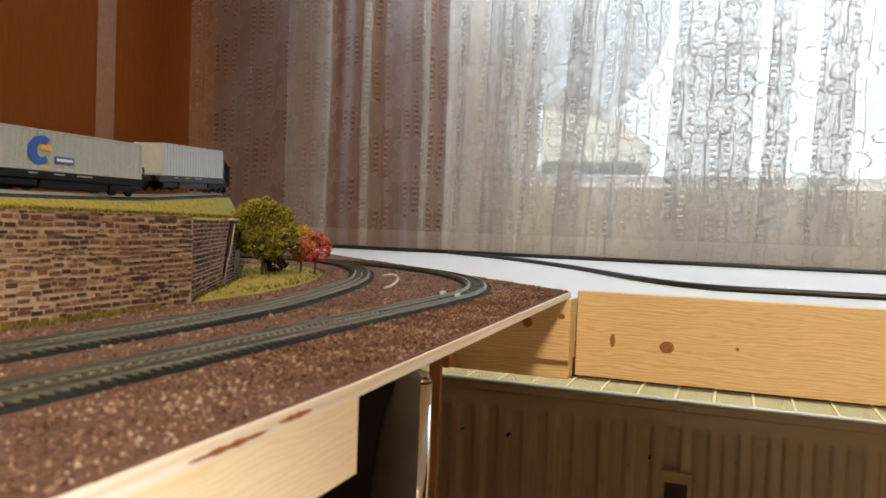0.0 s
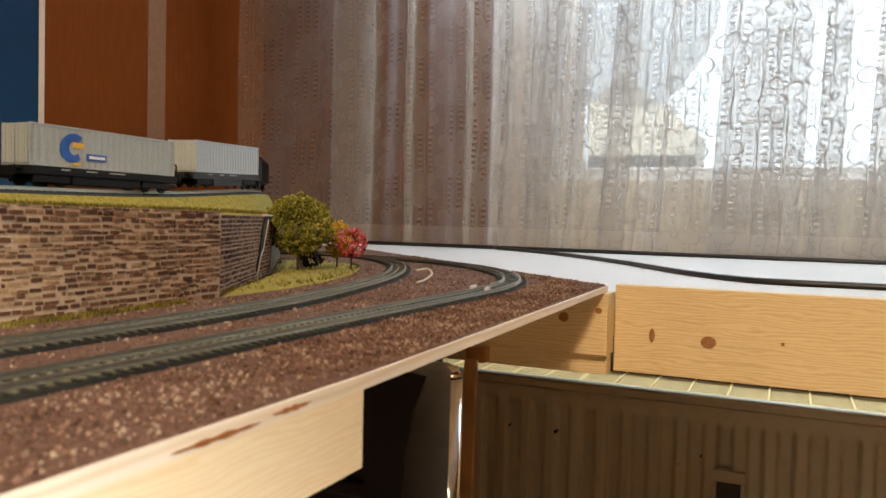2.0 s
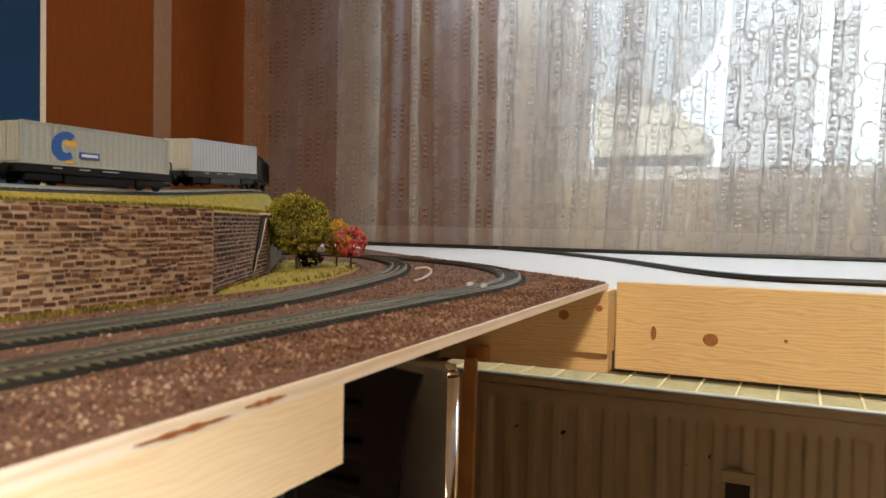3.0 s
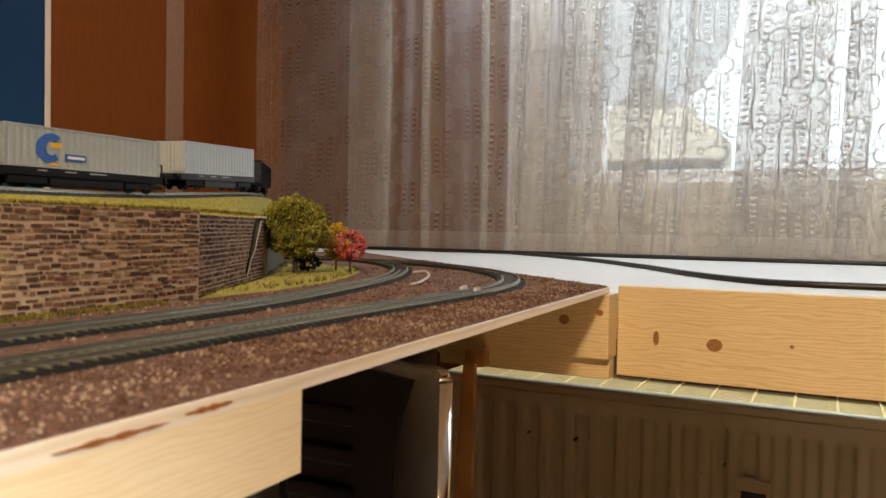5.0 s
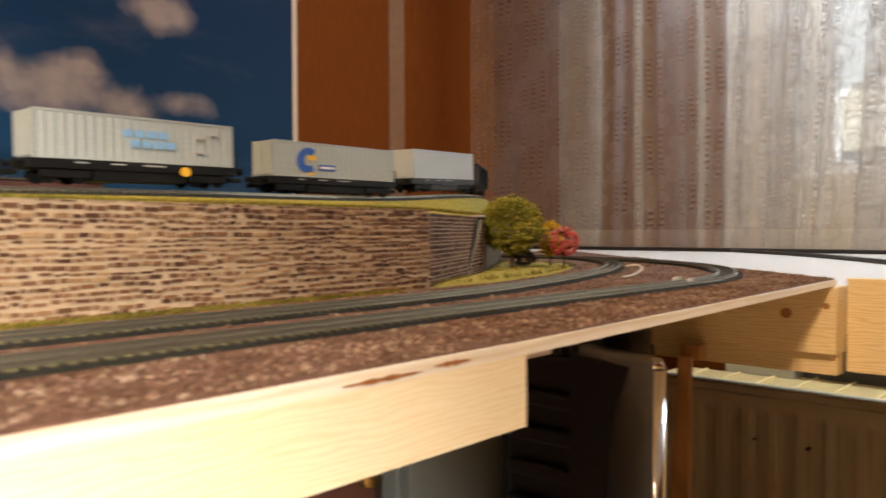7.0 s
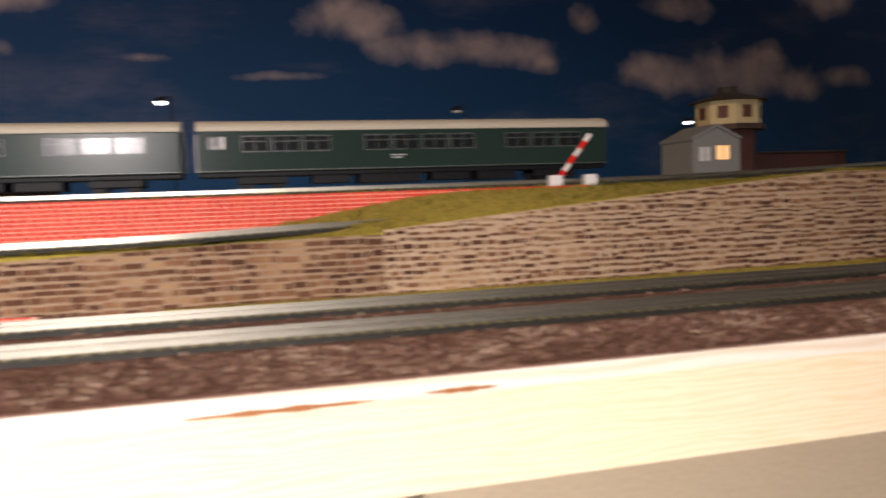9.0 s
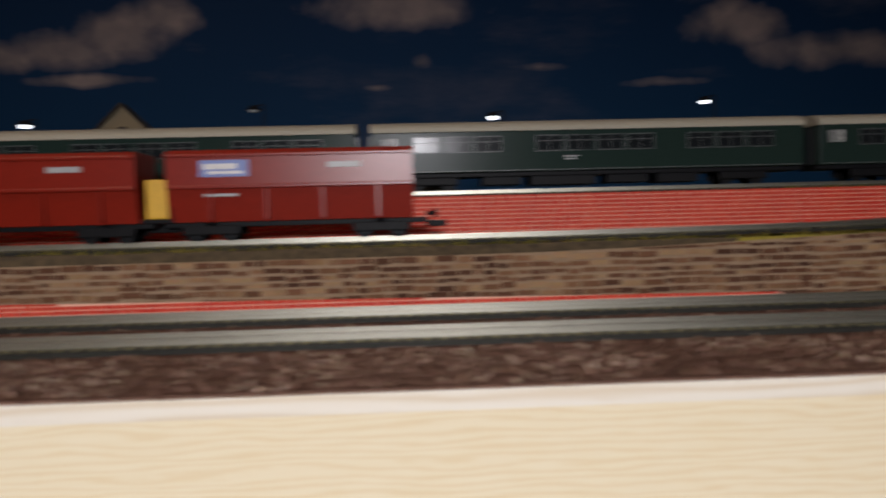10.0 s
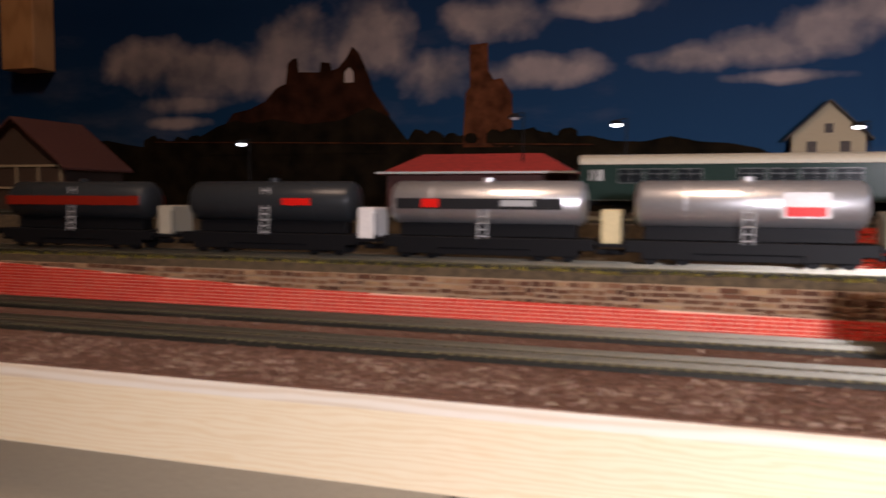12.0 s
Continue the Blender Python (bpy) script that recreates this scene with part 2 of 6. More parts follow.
def lace():
    """Net curtain: sheer ground, ladders of eyelets, and vines of outlined five-petalled flowers."""
    m, tree, b = principled("lace_net", 0.9)
    b.inputs["Specular IOR Level"].default_value = 0.1

    def op(kind, a, c=None, d=None):
        n = tree.nodes.new("ShaderNodeMath")
        n.operation = kind
        for slot, v in enumerate((a, c, d)):
            if v is None:
                continue
            if isinstance(v, (int, float)):
                n.inputs[slot].default_value = v
            else:
                tree.links.new(v, n.inputs[slot])
        return n.outputs[0]

    cloth_map = tree.nodes.new("ShaderNodeUVMap")
    cloth_map.uv_map = "cloth"
    wobble = node(tree, "ShaderNodeTexNoise", Scale=7.0, Detail=2.0)
    tree.links.new(cloth_map.outputs[0], wobble.inputs[0])
    fine = node(tree, "ShaderNodeTexNoise", Scale=55.0, Detail=2.0)
    tree.links.new(cloth_map.outputs[0], fine.inputs[0])
    place = tree.nodes.new("ShaderNodeSeparateXYZ")
    tree.links.new(cloth_map.outputs[0], place.inputs[0])
    pz = place.outputs[1]
    shift = op("SUBTRACT", wobble.outputs[0], 0.5)
    jitter = op("SUBTRACT", fine.outputs[0], 0.5)
    u = op("ADD", op("MULTIPLY_ADD", shift, 0.03, place.outputs[0]), op("MULTIPLY", jitter, 0.004))
    v = op("ADD", op("MULTIPLY_ADD", shift, 0.03, pz), op("MULTIPLY", jitter, -0.004))

    def lattice(wide, tall, du, dv):
        a = op("MULTIPLY", op("SUBTRACT", op("FRACT", op("MULTIPLY_ADD", u, 1 / wide, du)), 0.5), wide)
        c = op("MULTIPLY", op("SUBTRACT", op("FRACT", op("MULTIPLY_ADD", v, 1 / tall, dv)), 0.5), tall)
        return a, c

    def flower(wide, tall, du, dv, r, turn, line):
        a, c = lattice(wide, tall, du, dv)
        far = op("SQRT", op("ADD", op("MULTIPLY", a, a), op("MULTIPLY", c, c)))
        lobe = op("POWER", op("ABSOLUTE", op("COSINE", op("MULTIPLY_ADD", op("ARCTAN2", c, a), 2.5, turn))), 0.75)
        edge = op("MULTIPLY_ADD", lobe, r * 0.80, r * 0.20)
        outline = op("LESS_THAN", op("ABSOLUTE", op("SUBTRACT", far, edge)), line)
        heart = op("LESS_THAN", op("ABSOLUTE", op("SUBTRACT", far, r * 0.13)), line * 0.9)
        inside = op("LESS_THAN", far, edge)
        return op("MAXIMUM", outline, heart), inside, far

    def leaf(wide, tall, du, dv, rx, rz):
        a, c = lattice(wide, tall, du, dv)
        a, c = op("DIVIDE", op("MULTIPLY_ADD", c, 0.5, a), rx), op("DIVIDE", op("MULTIPLY_ADD", a, -0.4, c), rz)
        far = op("ADD", op("MULTIPLY", a, a), op("MULTIPLY", c, c))
        return op("LESS_THAN", far, 1.0), op("LESS_THAN", op("ABSOLUTE", op("SUBTRACT", far, 1.0)), 0.16)

    big, big_in, far = flower(0.262, 0.226, 0.0, 0.30, 0.066, 0.4, 0.0024)
    small, small_in, far2 = flower(0.262, 0.226, 0.42, 0.78, 0.057, 1.3, 0.0022)
    leaf_in, leaf_line = leaf(0.262, 0.226, 0.13, 0.56, 0.030, 0.019)
    leaf2_in, leaf2_line = leaf(0.262, 0.226, 0.68, 0.08, 0.028, 0.017)
    bloom = op("MAXIMUM", op("MAXIMUM", big, small), op("MAXIMUM", leaf_line, leaf2_line))
    filled = op("MAXIMUM", op("MAXIMUM", big_in, small_in), op("MAXIMUM", leaf_in, leaf2_in))
    clear_of = op("SUBTRACT", 1.0, filled)
    # ladders: straight threads with eyelets between them
    step_u, step_v = 2 * math.pi / 0.0345, 2 * math.pi / 0.0165
    stave = op("GREATER_THAN", op("SINE", op("MULTIPLY", u, step_u)), 0.955)
    rung = op("MULTIPLY", op("GREATER_THAN", op("SINE", op("MULTIPLY", v, step_v)), 0.62), op("GREATER_THAN", op("SINE", op("MULTIPLY_ADD", u, step_u, 2.6)), 0.35))
    hole = op("MULTIPLY", op("GREATER_THAN", op("SINE", op("MULTIPLY_ADD", v, step_v, 2.4)), 0.2), op("GREATER_THAN", op("SINE", op("MULTIPLY_ADD", u, step_u, 2.6)), 0.35))
    strip = op("GREATER_THAN", op("SINE", op("MULTIPLY_ADD", u, 2 * math.pi / 0.131, 1.1)), -0.75)
    ladder = op("MULTIPLY", op("MULTIPLY", op("MAXIMUM", stave, op("MULTIPLY", rung, 0.85)), clear_of), strip)
    hole = op("MULTIPLY", op("MULTIPLY", hole, clear_of), strip)
    cracks = node(tree, "ShaderNodeTexVoronoi", Scale=48.0)
    cracks.feature = "DISTANCE_TO_EDGE"
    tree.links.new(cloth_map.outputs[0], cracks.inputs[0])
    vine = op("MULTIPLY", op("MULTIPLY", op("LESS_THAN", cracks.outputs["Distance"], 0.045), op("GREATER_THAN", wobble.outputs[0], 0.57)), clear_of)
    thread = op("MAXIMUM", bloom, op("MAXIMUM", ladder, op("MULTIPLY", vine, 0.8)))
    hem = op("LESS_THAN", pz, 0.05)
    ground = op("MULTIPLY_ADD", filled, 0.06, 0.31)
    ground = op("MULTIPLY", ground, op("SUBTRACT", 1.0, op("MULTIPLY", hole, 0.12)))
    cover = op("MAXIMUM", op("MAXIMUM", ground, op("MULTIPLY", thread, 0.92)), op("MULTIPLY", hem, 0.52))
    # threads coloured darker than the ground, as window light behind would make them
    backlit_yarn = tree.nodes.new("ShaderNodeMix")
    backlit_yarn.data_type = "RGBA"
    # the warm ground tint stands in for the room's lamplight
    backlit_yarn.inputs[6].default_value, backlit_yarn.inputs[7].default_value = (0.72, 0.63, 0.50, 1), (0.29, 0.265, 0.235, 1)
    tree.links.new(thread, backlit_yarn.inputs[0])
    tree.links.new(backlit_yarn.outputs[2], b.inputs["Base Color"])
    clear = tree.nodes.new("ShaderNodeBsdfTransparent")
    through_ = tree.nodes.new("ShaderNodeBsdfTranslucent")
    through_.inputs[0].default_value = (0.90, 0.92, 0.95, 1)
    cloth = tree.nodes.new("ShaderNodeMixShader")
    tree.links.new(op("MULTIPLY_ADD", thread, -0.36, 0.52), cloth.inputs[0])
    tree.links.new(b.outputs[0], cloth.inputs[1])
    tree.links.new(through_.outputs[0], cloth.inputs[2])
    whole = tree.nodes.new("ShaderNodeMixShader")
    tree.links.new(cover, whole.inputs[0])
    tree.links.new(clear.outputs[0], whole.inputs[1])
    tree.links.new(cloth.outputs[0], whole.inputs[2])
    tree.links.new(whole.outputs[0], tree.nodes["Material Output"].inputs[0])
    return m


WALLPAPER = speckled("orange_wallpaper", (0.142, 0.034, 0.004), (0.182, 0.047, 0.0068), 90, 0.8, stretch=(1, 1, 0.15), bump=0.2, spec=0.08)
STRIPE = speckled("pale_wallpaper_stripe", (0.19, 0.085, 0.034), (0.25, 0.12, 0.05), 90, 0.7)
BALLAST = speckled("brown_ballast", (0.072, 0.038, 0.028), (0.25, 0.148, 0.108), 300, 0.9, bump=0.9, depth=0.002, spec=0.1)
GRIT = varied("ballast_grit", ((0.0, (0.10, 0.052, 0.034)), (0.5, (0.23, 0.13, 0.088)), (0.8, (0.34, 0.21, 0.15)), (0.97, (0.52, 0.39, 0.29))), 0.85)
PINE = wood("pine_beam", (0.80, 0.62, 0.345), (0.93, 0.84, 0.62), rough=0.3, rings=130.0, contrast=0.38, wander=14.0)
PINE_Y = wood("pine_plank", (0.52, 0.355, 0.155), (0.78, 0.645, 0.385), "Y", rings=95.0, contrast=0.42, wander=14.0)
PINE_Z = wood("pine_stick", (0.34, 0.165, 0.06), (0.47, 0.25, 0.10), "Z")
PLY = wood("plywood_edge", (0.78, 0.67, 0.5), (0.92, 0.87, 0.76), rings=60.0)
WHITE = plain("white_paint", (0.72, 0.71, 0.7), 0.45)
PARAPET = plain("cream_parapet", (0.82, 0.79, 0.70), 0.6)
FLOOR = wood("floor_boards", (0.34, 0.22, 0.12), (0.5, 0.36, 0.22))
CEILING = plain("ceiling_paint", (0.75, 0.73, 0.68), 0.8)
BLACK = plain("black_plastic", (0.012, 0.012, 0.013), 0.4)
CABLE = plain("cable_rubber", (0.02, 0.018, 0.016), 0.35)
RADIATOR = plain("radiator_enamel", (0.58, 0.54, 0.43), 0.34)
# golden sunlight on the grille is put into this colour
GRILLE = plain("sunlit_grille", (0.92, 0.70, 0.32), 0.5)
BRASS = plain("brass", (0.55, 0.38, 0.14), 0.3, 0.9)
GREY_BOX = plain("grey_plastic", (0.70, 0.73, 0.77), 0.5)
CHROME = speckled("chrome_sheet", (0.62, 0.63, 0.65), (0.8, 0.81, 0.83), 40, 0.12, 1.0, bump=0.04)
# chrome darkened in colour to paint a dim room mirrored in it
DIM_CHROME = speckled("dim_reflection_chrome", (0.24, 0.255, 0.29), (0.36, 0.38, 0.43), 30, 0.3, 1.0, bump=0.04)
BEIGE = plain("cabinet_beige", (0.42, 0.35, 0.24), 0.5)
GREY_DOOR = plain("grey_cabinet", (0.27, 0.30, 0.285), 0.35)
CONTAINER = plain("container_grey", (0.35, 0.39, 0.395), 0.42)
CONTAINER_WHITE = plain("container_white", (0.44, 0.48, 0.51), 0.42)
BLUE = plain("logo_blue", (0.015, 0.09, 0.42), 0.4)
PALE_BLUE = plain("lettering_blue", (0.22, 0.42, 0.68), 0.4)
YELLOW = plain("yellow_paint", (0.72, 0.42, 0.03), 0.4)
FRAME_BLACK = plain("underframe_black", (0.008, 0.008, 0.009), 0.5, spec=0.12)
GREEN_COACH = plain("coach_green", (0.017, 0.031, 0.026), 0.24, spec=0.06)
CREAM = plain("cream_roof", (0.40, 0.37, 0.29), 0.45)
COACH_TRIM = plain("coach_trim", (0.10, 0.11, 0.105), 0.4)
PANE = plain("dark_window", (0.012, 0.014, 0.016), 0.16, spec=0.1)
PANE_WHITE = plain("frosted_window", (0.6, 0.6, 0.58), 0.35)
HOPPER_RED = plain("oxide_red", (0.23, 0.016, 0.006), 0.3, spec=0.35)
SIGN_BLUE = plain("sign_blue", (0.2, 0.26, 0.55), 0.4)
SILVER = plain("silver_tank", (0.74, 0.73, 0.73), 0.33, 0.82)
DARK_TANK = plain("grey_tank", (0.026, 0.029, 0.032), 0.33, spec=0.25)
LOCO_RED = plain("signal_red", (0.7, 0.014, 0.005), 0.32, spec=0.3)
LOCO_WHITE = plain("loco_white", (0.76, 0.74, 0.72), 0.4)
LOCO_GREY = plain("loco_frame", (0.03, 0.026, 0.03), 0.5, spec=0.2)
VAN_GREEN = speckled("van_green", (0.012, 0.030, 0.024), (0.034, 0.062, 0.052), 220, 0.36, spec=0.4)
VAN_BRACE = plain("van_brace", (0.005, 0.011, 0.009), 0.55, spec=0.12)
VAN_RIB = speckled("van_rib", (0.15, 0.095, 0.05), (0.30, 0.21, 0.13), 300, 0.5)
VAN_DOOR = plain("van_door_grey", (0.42, 0.43, 0.43), 0.4)
VAN_ROOF = speckled("van_roof_brown", (0.07, 0.04, 0.022), (0.17, 0.1, 0.055), 300, 0.6)
RAIL = plain("rail_steel", (0.38, 0.365, 0.3), 0.36, 0.95)
SLEEPER = varied("sleeper_plastic", ((0.0, (0.018, 0.017, 0.013)), (1.0, (0.04, 0.037, 0.028))), 0.6)
CHAIR = plain("contact_stud", (0.38, 0.37, 0.3), 0.35, 0.4)
TRACK_GROUND = speckled("grey_track_ballast", (0.11, 0.10, 0.05), (0.27, 0.24, 0.135), 480, 0.85, bump=0.7, depth=0.0012, spec=0.1)
MORTAR = speckled("pale_mortar", (0.35, 0.245, 0.15), (0.52, 0.385, 0.255), 300, 0.85)
MORTAR_MID = speckled("tan_mortar", (0.23, 0.152, 0.088), (0.36, 0.25, 0.155), 300, 0.85)
MORTAR_DARK = speckled("brown_mortar", (0.28, 0.17, 0.10), (0.44, 0.29, 0.17), 300, 0.85)
STONE = varied("printed_stone", ((0.0, (0.09, 0.038, 0.02)), (0.45, (0.18, 0.082, 0.04)), (0.8, (0.29, 0.15, 0.075)), (1.0, (0.46, 0.29, 0.15))), 0.8)
STONE_DARK = varied("dark_stone", ((0.0, (0.07, 0.030, 0.017)), (0.6, (0.20, 0.092, 0.05)), (1.0, (0.38, 0.21, 0.11))), 0.75)
BRICK = varied("red_brick", ((0.0, (0.75, 0.04, 0.016)), (1.0, (0.88, 0.09, 0.04))), 0.55)
BRICK_MORTAR = plain("brick_mortar", (0.82, 0.46, 0.33), 0.7)
GRASS = speckled("grass_flock", (0.14, 0.115, 0.012), (0.46, 0.365, 0.04), 300, 0.95, bump=0.9, depth=0.002)
BLADES = varied("grass_blades", ((0.0, (0.09, 0.09, 0.012)), (0.6, (0.3, 0.24, 0.03)), (1.0, (0.45, 0.36, 0.08))), 0.9)
SOIL = speckled("dark_scatter", (0.03, 0.022, 0.012), (0.13, 0.09, 0.045), 260, 0.95, bump=0.8, depth=0.0015)
LEAF = varied("tree_foliage", ((0.0, (0.12, 0.13, 0.015)), (0.5, (0.32, 0.30, 0.035)), (1.0, (0.62, 0.55, 0.12))), 0.9)
LEAF_YELLOW = varied("yellow_foliage", ((0.0, (0.45, 0.24, 0.01)), (1.0, (0.9, 0.58, 0.03))), 0.9)
LEAF_RED = varied("red_foliage", ((0.0, (0.5, 0.03, 0.03)), (0.7, (0.78, 0.13, 0.12)), (1.0, (0.9, 0.42, 0.4))), 0.9)
BARK = speckled("bark", (0.02, 0.014, 0.01), (0.07, 0.05, 0.035), 300, 0.9)
CARD = plain("raw_card", (0.55, 0.47, 0.38), 0.8)
TOWER_CREAM = plain("tower_cream", (0.6, 0.5, 0.27), 0.55)
TOWER_RED = speckled("tower_brick", (0.035, 0.011, 0.008), (0.09, 0.027, 0.02), 400, 0.7)
SHUTTER = plain("brown_shutter", (0.13, 0.055, 0.035), 0.5)
ROOF_DARK = speckled("dark_roof", (0.018, 0.012, 0.01), (0.055, 0.04, 0.03), 300, 0.7)
ROOF_RED = speckled("red_roof", (0.14, 0.012, 0.009), (0.34, 0.03, 0.02), 300, 0.6)
PLASTER = plain("house_plaster", (0.29, 0.235, 0.145), 0.7)
GREY_PLASTER = plain("grey_plaster", (0.19, 0.19, 0.18), 0.6)
TIMBER = plain("half_timber", (0.05, 0.03, 0.02), 0.6)
SKY_PRINT = printed_sky()
HILL_PRINT = speckled("printed_hills", (0.001, 0.0012, 0.001), (0.016, 0.011, 0.006), 40, 0.8, bump=0, spec=0.02)
RUIN_PRINT = speckled("printed_ruin", (0.002, 0.0015, 0.001), (0.040, 0.014, 0.007), 40, 0.8, bump=0, spec=0.02)
TOWER_PRINT = speckled("printed_tower", (0.018, 0.006, 0.003), (0.12, 0.042, 0.018), 60, 0.8, bump=0, spec=0.02)
CLOUD_PRINT = speckled("printed_cloud", (0.24, 0.2, 0.19), (0.36, 0.29, 0.27), 40, 0.6, bump=0)
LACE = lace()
SHEER, _tree, _b = principled("sheer_voile", 0.9)
_b.inputs["Base Color"].default_value = (0.5, 0.55, 0.62, 1)
_mix, _clear = node(_tree, "ShaderNodeMixShader", Fac=0.66), _tree.nodes.new("ShaderNodeBsdfTransparent")
_tree.links.new(_clear.outputs[0], _mix.inputs[1])
_tree.links.new(_b.outputs[0], _mix.inputs[2])
_tree.links.new(_mix.outputs[0], _tree.nodes["Material Output"].inputs[0])
LAMP_GLOW = glow("lamp_glass", (1.0, 0.97, 0.9), 26.0)
WINDOW_GLOW = glow("lit_window", (1.0, 0.62, 0.25), 2.2)
OUTSIDE = glow("bright_sky", (0.83, 0.92, 1.0), 0.18)
OUTSIDE_WALL = plain("house_across", (0.7, 0.66, 0.55), 0.8)
GLASS = principled("window_glass", 0.02)[0]
GLASS.node_tree.nodes["Principled BSDF"].inputs["Transmission Weight"].default_value = 1.0


# ---- building ----
def box(bm, x0, x1, y0, y1, z0, z1, m=None):
    vs = [bm.verts.new((x, y, z) if m is None else m @ Vector((x, y, z))) for x in (x0, x1) for y in (y0, y1) for z in (z0, z1)]
    for f in ((0, 1, 3, 2), (4, 6, 7, 5), (0, 4, 5, 1), (2, 3, 7, 6), (0, 2, 6, 4), (1, 5, 7, 3)):
        bm.faces.new([vs[i] for i in f])
    return vs


def rod(bm, a, b, r, r2=None, n=10):
    """A round bar from a to b."""
    a, b = Vector(a), Vector(b)
    turn = (b - a).to_track_quat("Z", "Y").to_matrix()
    r2 = r if r2 is None else r2
    rings = [[bm.verts.new(c + turn @ Vector((q * math.cos(2 * math.pi * i / n), q * math.sin(2 * math.pi * i / n), 0))) for i in range(n)] for c, q in ((a, r), (b, r2))]
    for i in range(n):
        bm.faces.new((rings[0][i], rings[0][(i + 1) % n], rings[1][(i + 1) % n], rings[1][i]))
    bm.faces.new(rings[0][::-1])
    bm.faces.new(rings[1])


def prism(bm, outline, low, high, axis="z"):
    """An outline of two coordinates, drawn out along the axis."""
    order = {"z": lambda u, v, w: (u, v, w), "y": lambda u, v, w: (u, w, v), "x": lambda u, v, w: (w, u, v)}[axis]
    a = [bm.verts.new(order(u, v, low)) for u, v in outline]
    b = [bm.verts.new(order(u, v, high)) for u, v in outline]
    n = len(outline)
    for i in range(n):
        bm.faces.new((a[i], a[(i + 1) % n], b[(i + 1) % n], b[i]))
    bm.faces.new(a[::-1])
    bm.faces.new(b)


def soften(bm, width, steps=2):
    bmesh.ops.bevel(bm, geom=list(bm.edges), offset=width, segments=steps, affect="EDGES", profile=0.5)


def mesh_of(name, bm, material, smooth=False):
    bmesh.ops.recalc_face_normals(bm, faces=bm.faces)
    data = bpy.data.meshes.new(name)
    bm.to_mesh(data)
    bm.free()
    data.materials.append(material)
    if smooth:
        data.shade_smooth()
    return data


def part(name, bm, material, parent, label="", smooth=False):
    ob = new(name, mesh_of(name, bm, material, smooth))
    ob.parent = parent
    if label:
        ob["label"] = label
    return ob


def boxes(name, material, parent, *dims, label="", bevel=0.0):
    """One part of one or more boxes."""
    bm = bmesh.new()
    for d in dims:
        box(bm, *d)
    if bevel:
        soften(bm, bevel)
    return part(name, bm, material, parent, label)


def thing(name, label, category, group="", kind="", at=None):
    ob = tagged(new(name), label, category, group, kind)
    ob.empty_display_size = 0.02
    if at is not None:
        ob.matrix_world = at
    return ob


def solid(name, bm, material, label="", category="", kind="", smooth=False):
    return tagged(new(name, mesh_of(name, bm, material, smooth)), label, category, "", kind)


def block(name, material, *dims, label="", category="", kind="", bevel=0.0):
    bm = bmesh.new()
    box(bm, *dims)
    if bevel:
        soften(bm, bevel)
    return solid(name, bm, material, label, category, kind)


def spline(points, step):
    """Points at even steps on a smooth line through the given ones, each with its heading."""
    pts = [Vector((*p, 0)) if len(p) == 2 else Vector(p) for p in points]
    pts = [2 * pts[0] - pts[1], *pts, 2 * pts[-1] - pts[-2]]
    dense = []
    for a, b, c, d in zip(pts, pts[1:], pts[2:], pts[3:]):
        for i in range(40):
            t = i / 40
            dense.append(0.5 * (2 * b + (c - a) * t + (2 * a - 5 * b + 4 * c - d) * t * t + (3 * b - 3 * c + d - a) * t ** 3))
    dense.append(pts[-2])
    out, left = [], 0.0
    for a, b in zip(dense, dense[1:]):
        span = (b - a).length
        while left < span:
            p = a.lerp(b, left / span)
            out.append((p, math.atan2(b.y - a.y, b.x - a.x)))
            left += step
        left -= span
    return out


def ribbon(bm, path, profile):
    """Draws a closed profile of (sideways, up) along a path of (place, heading)."""
    rows = []
    for p, a in path:
        side = Vector((-math.sin(a), math.cos(a), 0))
        rows.append([bm.verts.new(p + side * u + Vector((0, 0, v))) for u, v in profile])
    n = len(profile)
    for r, s in zip(rows, rows[1:]):
        for i in range(n):
            bm.faces.new((r[i], r[(i + 1) % n], s[(i + 1) % n], s[i]))
    bm.faces.new(rows[0][::-1])
    bm.faces.new(rows[-1])


def smooth_step(a, b, x):
    t = min(1.0, max(0.0, (x - a) / (b - a)))
    return t * t * (3 - 2 * t)


# ---- the room ----
block("floor", FLOOR, -4.2, 2.3, -3.0, 1.75, -1.02, -0.97, kind="structure")
block("ceiling", CEILING, -4.2, 2.3, -3.0, 1.75, 1.5, 1.56, kind="structure")
block("wall_left", WALLPAPER, -4.3, -4.2, -3.0, 1.75, -0.97, 1.5, kind="structure")
block("wall_front", WALLPAPER, -4.2, 2.3, -3.1, -3.0, -0.97, 1.5, kind="structure")
WALL_Y, WALL_X, NET_X = 1.60, 1.99, 1.85
back = block("wall_back", WALLPAPER, -4.2, WALL_X + 0.2, WALL_Y, WALL_Y + 0.1, -0.97, 1.5, kind="structure")
tagged(boxes("wallpaper_stripe", STRIPE, back, (1.445, 1.515, WALL_Y - 0.003, WALL_Y + 0.0002, -0.9, 1.49)), "pale vertical stripe in the wallpaper")
wall = thing("wall_window", "", "", kind="structure")
boxes("wall_pier", WALLPAPER, wall, (WALL_X, WALL_X + 0.16, 0.72, WALL_Y, -0.97, 1.5))
boxes("reveal", WHITE, wall, (WALL_X, WALL_X + 0.16, 0.522, 0.718, -0.97, 1.35))
boxes("niche_wall", GREY_PLASTER, wall, (WALL_X + 0.075, WALL_X + 0.16, -1.75, 0.521, -0.97, -0.041))
boxes("parapet", PARAPET, wall, (WALL_X, WALL_X + 0.16, -1.75, 0.521, -0.04, 0.198))
